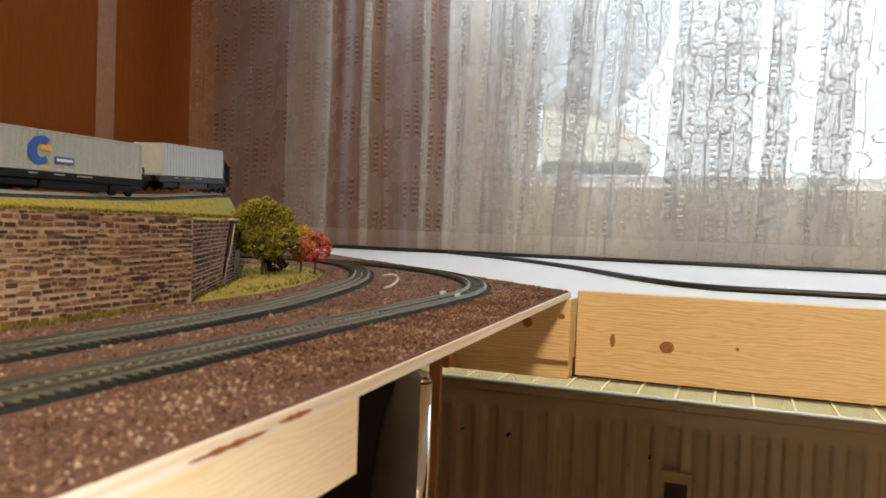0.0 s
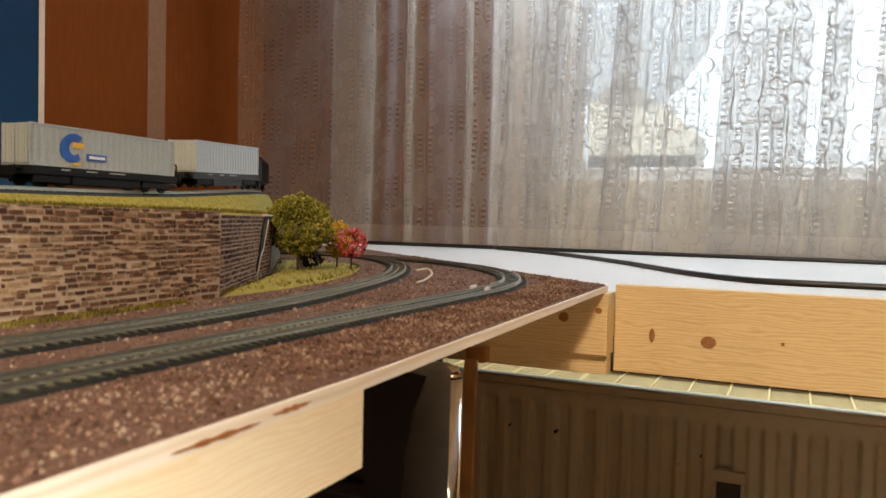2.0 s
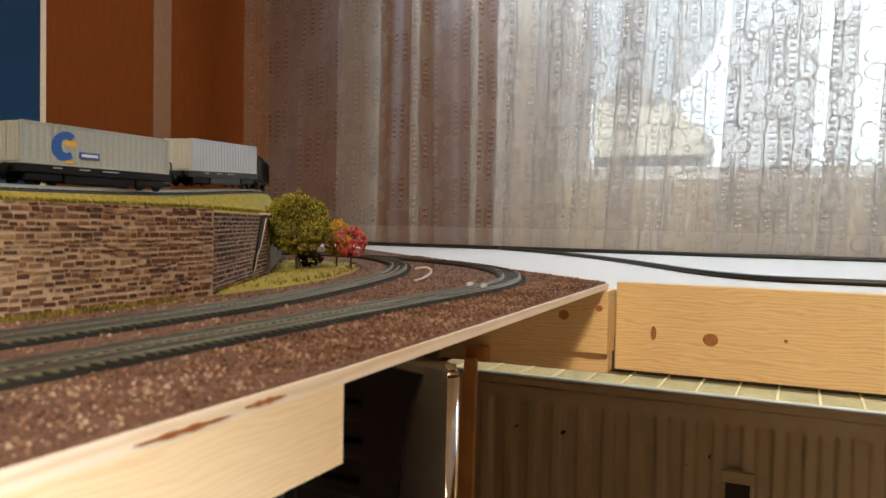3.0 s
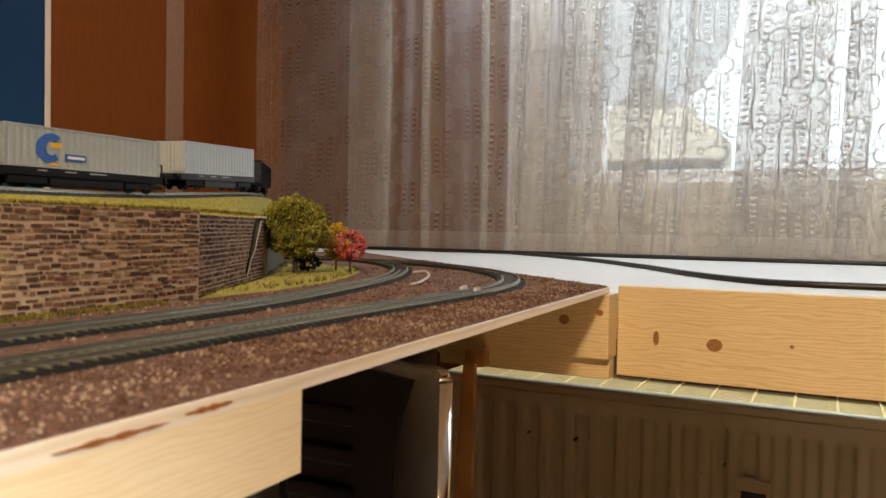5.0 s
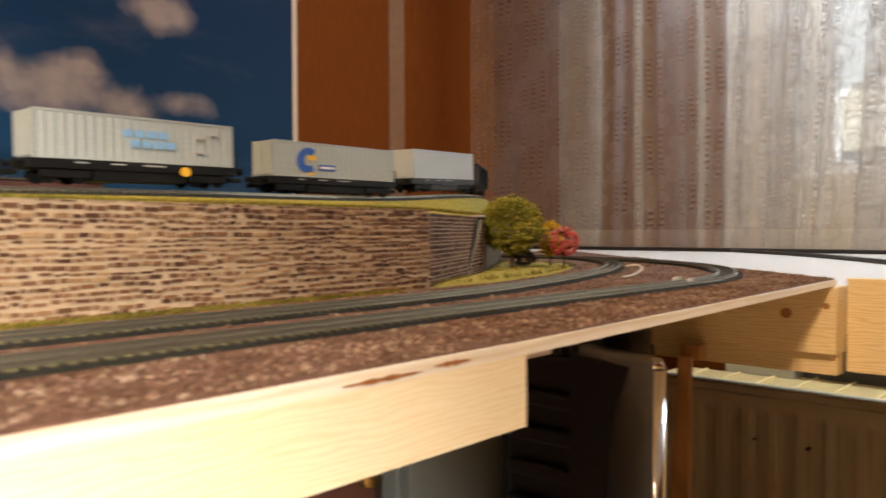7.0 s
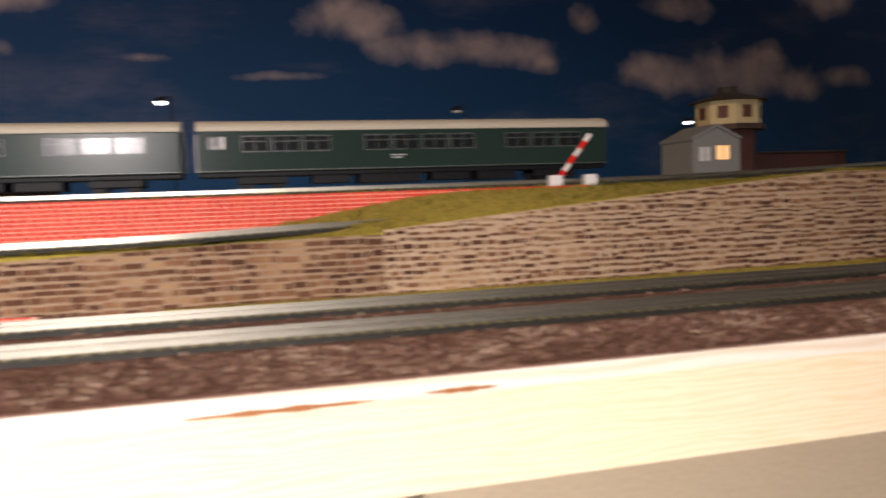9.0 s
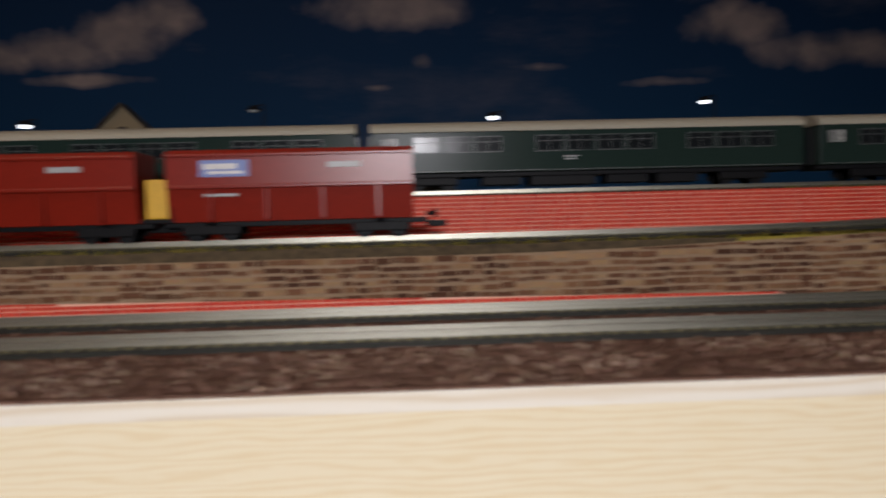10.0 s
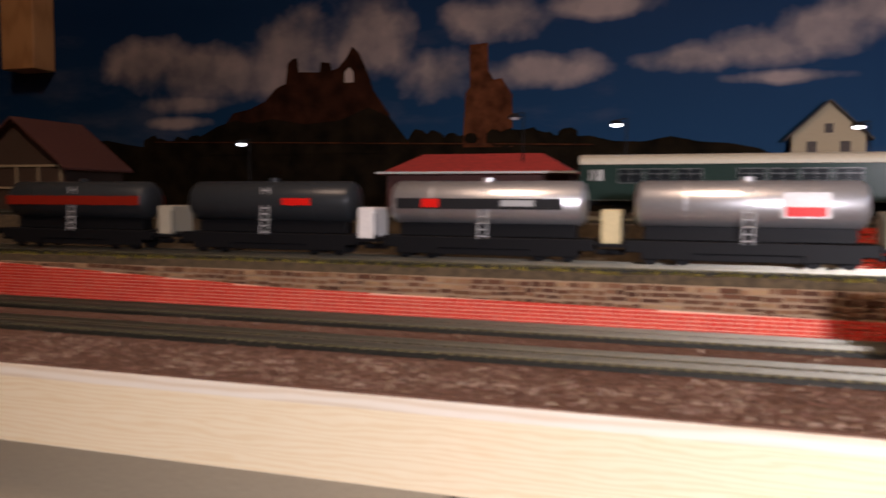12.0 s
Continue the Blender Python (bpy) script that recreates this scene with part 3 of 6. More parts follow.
boxes("lintel", WHITE, wall, (WALL_X, WALL_X + 0.16, -1.75, 0.718, 1.351, 1.5))
boxes("wall_pier", WALLPAPER, wall, (WALL_X, WALL_X + 0.16, -3.0, -1.752, -0.97, 1.5))
window = thing("window_1", "white framed window behind the net curtain", "window", kind="structure")
for y0, y1, z0, z1 in ((0.427, 0.519, 0.20, 1.348), (-1.748, -1.67, 0.20, 1.348), (-1.669, 0.426, 0.20, 0.236), (-1.669, 0.426, 1.295, 1.348), (-0.86, -0.76, 0.237, 1.294)):
    boxes("window_frame", WHITE, window, (WALL_X + 0.03, WALL_X + 0.09, y0, y1, z0, z1), bevel=0.004)
for y0, y1 in ((-1.668, -0.861), (-0.759, 0.426)):
    pane = boxes("pane", GLASS, window, (WALL_X + 0.057, WALL_X + 0.063, y0, y1, 0.2365, 1.2945))
    pane.visible_shadow = False
bm = bmesh.new()
box(bm, 8.0, 8.05, -8.0, 6.5, -4.0, 7.0)
solid("backdrop_outside", bm, OUTSIDE, kind="structure")
across = thing("neighbour_house", "pale house across the street with a gabled front", "house")
bm = bmesh.new()
prism(bm, ((0.45, -3.0), (1.42, -3.0), (1.42, 0.70), (0.94, 1.1), (0.45, 0.70)), 5.0, 5.6, "x")
part("wall", bm, OUTSIDE_WALL, across)
for y in (0.62, 0.86, 1.10):
    boxes("window", PANE_WHITE, across, (4.985, 5.002, y, y + 0.13, 0.30, 0.50))

# curtain: wide overlapping folds that lean towards the hem, hung just inside the window
PLEATS = ((1.195, 0.130), (0.93, 0.012), (0.735, 0.010), (0.620, 0.022), (0.535, 0.085), (0.412, 0.012), (0.312, 0.060), (0.165, 0.010), (0.030, 0.205),
          (-0.205, 0.055), (-0.320, 0.085), (-0.52, 0.10), (-0.70, 0.05), (-0.86, 0.12), (-1.10, 0.06), (-1.30, 0.10), (-1.52, 0.08))
line_ = [(1.592, NET_X)]
for y0, w in PLEATS:
    y1 = line_[-1][0]
    for k in range(1, 9):
        y = y1 + (y0 - w - y1) * k / 8
        line_.append((y, NET_X + 0.004 * math.sin(y * 31) + 0.003 * math.sin(y * 95)))
    line_ += [(y0 - w - 0.002, NET_X - 0.006), (y0 - w, NET_X - 0.013), (y0 - w * 0.7, NET_X - 0.016), (y0 - w * 0.3, NET_X - 0.019), (y0, NET_X - 0.021), (y0 + 0.002, NET_X - 0.026),
              (y0, NET_X - 0.031), (y0 - w * 0.3, NET_X - 0.033), (y0 - w * 0.7, NET_X - 0.031), (y0 - w, NET_X - 0.026), (y0 - w - 0.012, NET_X - 0.012)]
line_.append((-1.95, NET_X))
bm = bmesh.new()
uv = bm.loops.layers.uv.new("cloth")
rows, grid, run = 18, [], 0.0
for k, (y, x) in enumerate(line_):
    run += math.dist(line_[k - 1], (y, x)) if k else 0.0
    column = []
    for j in range(rows + 1):
        z = -0.014 + 1.50 * j / rows
        lean = 0.045 * smooth_step(0.9, 0.2, y) + 0.012 * math.sin(y * 6.1)
        column.append((bm.verts.new((x + 0.005 * math.sin(z * 5 + y * 17), y + lean * (0.35 - z), z)), run, z))
    grid.append(column)
for a, b in zip(grid, grid[1:]):
    for j in range(rows):
        corners = (a[j], b[j], b[j + 1], a[j + 1])
        f = bm.faces.new([c[0] for c in corners])
        for lp, c in zip(f.loops, corners):
            lp[uv].uv = (c[1], c[2])
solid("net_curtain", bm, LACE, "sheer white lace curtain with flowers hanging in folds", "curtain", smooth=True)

# gathered inner drape with a curved lower edge
bm = bmesh.new()
low = [(0.43, 0.425), (0.36, 0.42), (0.29, 0.405), (0.225, 0.402), (0.18, 0.425), (0.14, 0.465), (0.10, 0.519), (0.07, 0.575), (0.05, 0.64), (0.04, 0.75), (0.04, 1.3)]
rows = [[bm.verts.new((1.978 + 0.006 * math.sin(y * 60 + z * 3), y, z)), bm.verts.new((1.978 + 0.006 * math.sin(y * 60 + 4), y, max(z + 0.001, 1.34)))] for y, z in low]
for a, b in zip(rows, rows[1:]):
    bm.faces.new((a[0], b[0], b[1], a[1]))
solid("inner_drape", bm, SHEER, "plain sheer drape gathered inside the window", "curtain", smooth=True)

# white shelf before the window, with two black cables on it
shelf = thing("window_shelf", "white painted shelf along the window", "shelf")
bm = bmesh.new()
prism(bm, ((0.582, 0.0225), (0.582, -1.7), (1.815, -1.7), (1.815, 1.58), (1.345, 1.58), (1.345, 0.862)), -0.030, -0.012)
part("shelf_board", bm, WHITE, shelf)
boxes("edge_strip", WHITE, shelf, (0.5775, 0.5815, -1.7, 0.018, -0.0305, -0.0110), bevel=0.0006)


# unseen strip added to stop lamplight streaking through the slit onto the radiator
bm = bmesh.new()
prism(bm, ((0.577, 0.12), (0.577, 0.0), (0.62, -0.01), (1.40, 0.80), (1.40, 0.845), (1.25, 0.845)), -0.058, -0.0305)
solid("slit_blocker", bm, PINE_Y, "unseen pine strip added to block light under the joint of board and shelf", "batten")


def cable(points, r, label):
    bm = bmesh.new()
    ribbon(bm, spline(points, 0.02), [(r * math.cos(a * math.pi / 4), r * math.sin(a * math.pi / 4)) for a in range(8)])
    solid("cable", bm, CABLE, label, "cable", smooth=True)


cable(((1.80, 1.57, -0.0065), (1.80, 0.9, -0.0065), (1.798, 0.4, -0.0065), (1.795, 0.0, -0.0065), (1.80, -0.6, -0.0065), (1.80, -1.65, -0.0065)), 0.0055, "black cable lying along the curtain's hem")
cable(((1.785, 0.62, -0.0075), (1.62, 0.44, -0.0075), (1.42, 0.27, -0.0075), (1.207, 0.125, -0.0075), (0.988, -0.002, -0.0075), (0.885, -0.090, -0.0075), (0.862, -0.156, -0.0075), (0.868, -0.263, -0.0075), (0.875, -0.6, -0.0075), (0.88, -1.6, -0.0075)), 0.0044, "black cable snaking over the white shelf")

# pine planks that carry the shelf and the board
plank = thing("shelf_plank", "knotty pine plank under the front of the white shelf", "plank")
boxes("board", PINE_Y, plank, (0.556, 0.576, -1.5, 0.0155, -0.093, 0.0), bevel=0.0012)


def knot(parent, y, z, ry, rz, x=0.5555):
    bm = bmesh.new()
    prism(bm, [(y + ry * math.cos(a * math.pi / 8), z + rz * math.sin(a * math.pi / 8)) for a in range(16)], x - 0.0006, x + 0.0004, "x")
    part("knot", bm, KNOT, parent, "dark brown knot")


RESIN = speckled("resin_streak", (0.20, 0.06, 0.012), (0.45, 0.19, 0.05), 500, 0.5)
KNOT = speckled("knot_wood", (0.16, 0.06, 0.015), (0.42, 0.2, 0.06), 500, 0.6)
for y, z, ry, rz in ((-0.0807, -0.0541, 0.0075, 0.0062), (-0.0243, -0.0516, 0.0028, 0.0072), (-0.15, -0.05, 0.0018, 0.0018)):
    knot(plank, y, z, ry, rz)
plank = thing("cross_plank", "pine plank screwed under the end of the baseboard", "plank")
boxes("board", PINE_Y, plank, (0.522, 0.5558, 0.016, 0.8, -0.073, -0.0075), bevel=0.001)
boxes("lower_board", PINE_Y, plank, (0.536, 0.5556, 0.018, 0.8, -0.095, -0.0735), bevel=0.001)
for y, z, ry, rz in ((0.062, -0.035, 0.0055, 0.005), (0.025, -0.026, 0.0035, 0.0032)):
    knot(plank, y, z, ry, rz, 0.5215)

# radiator with a fluted face and a top grille
rad = thing("radiator", "cream enamelled panel radiator with a fluted front", "radiator", at=pose(1.83, 0, -0.372))
bm = bmesh.new()
ys = [0.86 - 2.6 * i / 640 for i in range(641)]
zs = (-0.008, -0.024, -0.048, -0.066, -0.072, -0.078, -0.086, -0.104, -0.6)
face = []
for y in ys:
    u = (y / 0.0722 - 0.29) % 1.0
    bulge = 0.5 - 0.5 * math.cos(2 * math.pi * u)
    bulge = smooth_step(0.22, 0.72, bulge)
    face.append([bm.verts.new((0.020 * bulge * min(1, max(0, (-0.064 - z) / 0.022)), y, z)) for z in zs])
for a, b in zip(face, face[1:]):
    for j in range(len(zs) - 1):
        bm.faces.new((a[j], b[j], b[j + 1], a[j + 1]))
part("front_panel", bm, RADIATOR, rad, smooth=True)
bm = bmesh.new()
rod(bm, (0.002, 0.86, -0.004), (0.002, -1.74, -0.004), 0.008, n=12)
part("top_edge", bm, RADIATOR, rad, smooth=True)
bm = bmesh.new()
rod(bm, (-0.001, 0.86, -0.030), (-0.001, -1.74, -0.030), 0.0028, n=10)
part("seam", bm, RADIATOR, rad, "rolled seam below the top edge", smooth=True)
boxes("back_panel", RADIATOR, rad, (0.212, 0.226, -1.74, 0.86, -0.6, -0.008))
boxes("side_panel", RADIATOR, rad, (0.011, 0.211, 0.852, 0.86, -0.6, -0.008))
bm = bmesh.new()
for k in range(19):
    box(bm, 0.013 + 0.0105 * k, 0.019 + 0.0105 * k, -1.74, 0.85, -0.0045, -0.0025)
part("grille", bm, GRILLE, rad, "slatted top grille coloured as if sunlit")
for k in range(26):
    boxes("grille_bar", GRILLE, rad, (0.010, 0.222, 0.770 - 0.0985 * k, 0.776 - 0.0985 * k, -0.0022, 0.0014))
for y, z, r in ((0.436, -0.151, 0.0052), (0.575, -0.151, 0.0026), (0.043, -0.163, 0.0026), (0.098, -0.19, 0.002)):
    bm = bmesh.new()
    rod(bm, (-0.001, y, z), (0.018, y, z), r, n=10)
    part("chip", bm, BLACK, rad, "dark chip in the enamel")
boxes("boss", RADIATOR, rad, (-0.012, 0.02, -0.068, 0.012, -0.218, -0.188), (-0.012, 0.02, -0.068, -0.058, -0.30, -0.2185), (-0.012, 0.02, 0.002, 0.012, -0.30, -0.2185), bevel=0.002, label="pressed boss on the radiator's front")
# black block painted in for the shade inside the boss
boxes("boss_shade", BLACK, rad, (-0.004, 0.022, -0.057, 0.001, -0.30, -0.2195))

# under the board: black appliance with a chrome side, a stick, cabinets
pot = thing("black_appliance", "black appliance with a shiny chrome side panel", "appliance")
boxes("body", BLACK, pot, (0.336, 0.36, 0.112, 0.27, -0.46, -0.070), (0.361, 0.50, 0.19, 0.30, -0.46, -0.074), bevel=0.006)
bm = bmesh.new()
face = []
for i in range(25):
    a = i / 24
    y = 0.174 - 0.074 * a
    x = 0.322 - 0.010 * math.sin(math.pi * (0.15 + 0.6 * a))
    top = -0.056 - 0.003 * a - 0.004 * max(0.0, (a - 0.84) / 0.16) ** 2
    face.append([bm.verts.new((x + 0.012 * k, y, z)) for k, z in ((0, -0.46), (0, top - 0.005), (0.15, top - 0.0015), (0.5, top), (1.5, top))])
for a, b in zip(face, face[1:]):
    for k in range(4):
        bm.faces.new((a[k], b[k], b[k + 1], a[k + 1]))
part("side_panel", bm, DIM_CHROME, pot, "polished chrome side panel darkened like a dim reflection", smooth=True)
# brighter chrome than the panel, so the edge reads as a highlight
bm = bmesh.new()
rod(bm, (0.325, 0.1035, -0.46), (0.325, 0.1035, -0.070), 0.010, n=32)
rod(bm, (0.325, 0.1035, -0.070), (0.327, 0.105, -0.0605), 0.010, 0.006, n=32)
part("rounded_edge", bm, CHROME, pot, "bright rounded chrome edge", smooth=True)
# the chrome's dark reflection is laid on as a curved black inlay
bm = bmesh.new()
prism(bm, [(0.178, -0.46), (0.144, -0.46), (0.143, -0.20), (0.139, -0.14), (0.132, -0.10), (0.121, -0.068), (0.178, -0.061)], 0.3085, 0.313, "x")
part("mirrored_dark", bm, BLACK, pot, "black inlay standing in for a dark reflection in the chrome")
bm = bmesh.new()
rod(bm, (0.40, 0.172, -0.075), (0.40, 0.172, -0.030), 0.024, n=20)
rod(bm, (0.40, 0.172, -0.030), (0.40, 0.172, -0.018), 0.024, 0.012, n=20)
part("knob", bm, BLACK, pot, smooth=True)
for k in range(4):
    boxes("rib", BLACK, pot, (0.325, 0.333, 0.178, 0.262, -0.12 - 0.035 * k, -0.105 - 0.035 * k), bevel=0.003)
for y, z in ((0.180, -0.060), (0.205, -0.053), (0.232, -0.062), (0.255, -0.056)):
    boxes("lever", BLACK, pot, (0.338, 0.352, y, y + 0.016, -0.071, z), bevel=0.003)
stick = thing("wooden_stick", "narrow wooden batten leaning under the plank", "batten")
bm = bmesh.new()
lean_at = pose(0.50, 0.157, -0.086, 2.0, 0, 10)
for v in box(bm, -0.006, 0.006, -0.006, 0.006, -0.8, 0.0):
    if v.co.z < -0.1:
        v.co.x, v.co.y = v.co.x * 2.0, v.co.y * 4.5
    v.co = lean_at @ v.co
part("batten", bm, PINE_Z, stick)
boxes("cleat", PINE_Z, stick, (0.505, 0.5215, 0.144, 0.166, -0.090, -0.074), bevel=0.001)
cab = thing("grey_cabinet", "dark grey cupboard standing under the layout", "cupboard")
boxes("carcass", GREY_DOOR, cab, (0.272, 0.72, 0.362, 0.80, -0.97, -0.10), bevel=0.003)
for x0, x1 in ((0.274, 0.47), (0.476, 0.718)):
    door = boxes("door", GREY_DOOR, cab, (x0, x1, 0.345, 0.360, -0.96, -0.112), bevel=0.002)
    bm = bmesh.new()
    rod(bm, (x1 - 0.02, 0.345, -0.42), (x1 - 0.02, 0.328, -0.42), 0.008, n=14)
    part("handle", bm, CHROME, door, smooth=True)
boxes("edge_strip", BEIGE, cab, (0.4705, 0.4755, 0.343, 0.360, -0.96, -0.112), label="pale upright edge strip")
chest = thing("brown_cupboard", "dark brown cupboard with a small brass knob", "cupboard")
boxes("carcass", TIMBER, chest, (-0.126, 0.262, 0.372, 0.80, -0.97, -0.06), bevel=0.003)
door = boxes("door", SHUTTER, chest, (0.045, 0.235, 0.355, 0.370, -0.96, -0.068), bevel=0.002)
bm = bmesh.new()
rod(bm, (0.215, 0.355, -0.185), (0.215, 0.345, -0.185), 0.005, n=14)
rod(bm, (0.215, 0.345, -0.185), (0.215, 0.336, -0.185), 0.012, 0.010, n=16)
part("knob", bm, BRASS, door, "small brass knob", smooth=True)
desk = thing("beige_cabinet", "beige cupboard under the front beam", "cupboard")
boxes("carcass", BEIGE, desk, (-2.2, -0.128, 0.042, 0.6, -0.97, -0.0392), bevel=0.002)
for k in range(4):
    door = boxes("door", BEIGE, desk, (-0.128 - 0.5 * (k + 1) + 0.006, -0.128 - 0.5 * k, 0.018, 0.040, -0.9, -0.0394), bevel=0.0015)
    bm = bmesh.new()
    rod(bm, (-0.151 - 0.5 * k, 0.018, -0.2), (-0.151 - 0.5 * k, 0.002, -0.2), 0.008, n=14)
    part("handle", bm, CHROME, door, smooth=True)
case = thing("junction_box", "pale grey plastic box fixed under the baseboard", "box")
boxes("body", GREY_BOX, case, (0.112, 0.160, 0.095, 0.150, -0.036, -0.0069), bevel=0.0015)
boxes("cover", GREY_BOX, case, (0.164, 0.202, 0.100, 0.150, -0.034, -0.0069), bevel=0.0015)

# ---- the layout's base ----
base = thing("baseboard", "plywood baseboard with a flared end, strewn with brown ballast", "baseboard")
outline = ((-2.6, 0.0), (0.0, 0.0), (0.539, 0.020), (1.325, 0.846), (-2.6, 0.846))
bm = bmesh.new()
prism(bm, outline, -0.0067, -0.0008)
part("plywood", bm, PLY, base, "pale raw plywood edge")
bm = bmesh.new()
prism(bm, ((-2.6, 0.0015), (0.0, 0.0015), (0.537, 0.0215), (1.32, 0.843), (-2.6, 0.843)), -0.0008, 0.0)
part("ballast_layer", bm, BALLAST, base, "glued brown ballast")
beam = thing("front_beam", "pale pine beam under the front of the baseboard", "beam")
boxes("timber", PINE, beam, (-2.6, 0.0, 0.0001, 0.022, -0.0385, -0.00672))
for x0, x1, z in ((-0.106, -0.066, -0.0048), (-0.060, -0.038, -0.0038), (-0.70, -0.64, -0.0062), (-0.625, -0.6, -0.0055), (-1.32, -1.28, -0.0088)):
    bm = bmesh.new()
    n = 14
    top = [(x0 + (x1 - x0) * i / n, z + 0.0011 * math.sin(math.pi * i / n) * (0.7 + 0.3 * math.sin(i * 1.7))) for i in range(n + 1)]
    low = [(x, 2 * z - q - 0.0002) for x, q in top[1:-1]]
    prism(bm, top + low[::-1], -0.0004, 0.002, "y")
    part("crack", bm, RESIN, beam, "brown resin streak in the wood")

# ---- tracks ----
RAIL_PROFILE = ((-0.0011, 0.0), (-0.0011, 0.0004), (-0.0003, 0.0006), (-0.0003, 0.0016), (-0.0006, 0.0019), (-0.0006, 0.0025), (0.0006, 0.0025), (0.0006, 0.0019), (0.0003, 0.0016), (0.0003, 0.0006), (0.0011, 0.0004), (0.0011, 0.0))
bm = bmesh.new()
box(bm, -0.0013, 0.0013, -0.015, 0.015, 0.0, 0.0024)
for v in bm.verts:
    if v.co.z > 0.001:
        v.co.x *= 0.8
        v.co.y *= 0.985
count = len(bm.faces)
box(bm, -0.0009, 0.0009, -0.0007, 0.0007, 0.0022, 0.0036)
for f in list(bm.faces)[count:]:
    f.material_index = 1
SLEEPER_MESH = mesh_of("sleeper", bm, SLEEPER)
SLEEPER_MESH.materials.append(CHAIR)


def track(points, label, single=(0, 0), ground=True, high=0.0):
    """Two rails on sleepers. Within the stretch `single` of x the sleepers are pieces of their own."""
    top = thing("model_track", label, "track")
    path = [(p + Vector((0, 0, high)), a) for p, a in spline(points, 0.012)]
    bm = bmesh.new()
    if ground:
        # roadbed coloured black to paint the shadow line along the track's edge
        ribbon(bm, path, ((-0.0154, 0.0002), (-0.0150, 0.0021), (0.0150, 0.0021), (0.0154, 0.0002)))
        part("roadbed", bm, SLEEPER, top, "plastic roadbed, black for the shadow line along its edge")
        bm = bmesh.new()
        ribbon(bm, path, ((-0.0118, 0.0016), (-0.0114, 0.0026), (0.0114, 0.0026), (0.0118, 0.0016)))
        part("track_ballast", bm, TRACK_GROUND, top, "grey-green ballast between the rails")
        bm = bmesh.new()
    for s in (-1, 1):
        moved = [(p + Vector((-math.sin(a), math.cos(a), 0)) * 0.00855 * s + Vector((0, 0, 0.0027)), a) for p, a in path]
        ribbon(bm, moved, RAIL_PROFILE)
        part("rail", bm, RAIL, top, "nickel-silver rail")
        bm = bmesh.new()
    rest, count = bmesh.new(), 0
    for p, a in spline(points, 0.0066):
        m = Matrix.Translation(p + Vector((0, 0, high + 0.0004))) @ Matrix.Rotation(a, 4, "Z")
        if single[0] < p.x < single[1] and count < 300:
            ob = new("sleeper", SLEEPER_MESH)
            ob.parent, ob.matrix_basis = top, m
            count += 1
        else:
            box(rest, -0.0012, 0.0012, -0.0148, 0.0148, 0.0, 0.0024, m)
    part("sleeper_bed", rest, SLEEPER, top)["kind"] = "stuff"
    return top


def loop(y, x0, r, start=-2.55, end=110):
    """A straight that turns off to the back on a circle."""
    pts = [(start + (x0 - start) * i / 12, y) for i in range(12)]
    return pts + [(x0 + r * math.sin(radians(a)), y + r - r * math.cos(radians(a))) for a in range(0, end, 8)]


track(loop(0.0863, 0.34, 0.49), "model railway track with dark sleepers along the board's edge", single=(-1.75, 0.2))
track([(-2.55, 0.158), (-1.6, 0.158), (-0.9, 0.158), (-0.4, 0.158), (0.0, 0.158), (0.13, 0.1625), (0.235, 0.178), (0.40, 0.219), (0.53, 0.267), (0.68, 0.35), (0.8, 0.47), (0.86, 0.62), (0.85, 0.8)],
      "model railway track curving away beside the stone wall", single=(-0.5, 0.6))

# pale loose wires and joiners on the tracks
for x, y, a, long_ in ((0.345, 0.094, 8, 0.014), (0.335, 0.077, 5, 0.010)):
    bm = bmesh.new()
    box(bm, -long_ / 2, long_ / 2, -0.0012, 0.0012, 0.0, 0.0025, pose(x, y, 0.0055, 0, 0, a))
    solid("rail_joiner", bm, WHITE, "pale rail joiner on the track", "joiner")
bm = bmesh.new()
ribbon(bm, spline(((0.405, 0.178, 0.0018), (0.44, 0.186, 0.002), (0.475, 0.195, 0.006), (0.485, 0.205, 0.010), (0.47, 0.212, 0.009)), 0.004), [(0.0015 * math.cos(a * math.pi / 3), 0.0015 * math.sin(a * math.pi / 3)) for a in range(6)])
solid("loose_wire", bm, CARD, "pale loose wire end lying between the tracks", "wire", smooth=True)

# ---- the hill: embankment, terraces and retaining walls ----
def wall_line(x):
    return 0.196 + (x + 0.6) * 0.0515 if x > -0.6 else 0.196 + (x + 0.6) * 0.0025


def wall_top(x):
    if x > -0.28:
        return 0.0655
    return 0.034 + 0.0315 * max(0.0, (x + 0.66) / 0.38) ** 0.95


UPPER, MIDDLE, TERRACE = 0.0615, 0.034, 0.266


def ground_height(x, y):
    """The land behind the front wall, left of the high embankment."""
    t = min(1.0, max(0.0, (y - wall_line(x)) / (TERRACE - wall_line(x))))
    slope = wall_top(x) + (UPPER - wall_top(x)) * t ** 0.8
    step = MIDDLE if y < TERRACE else UPPER
    z = step + (slope - step) * smooth_step(-0.74, -0.52, x) if y < TERRACE else UPPER
    return z + 0.0012 * noise.noise(Vector((x * 60, y * 60, 0)))


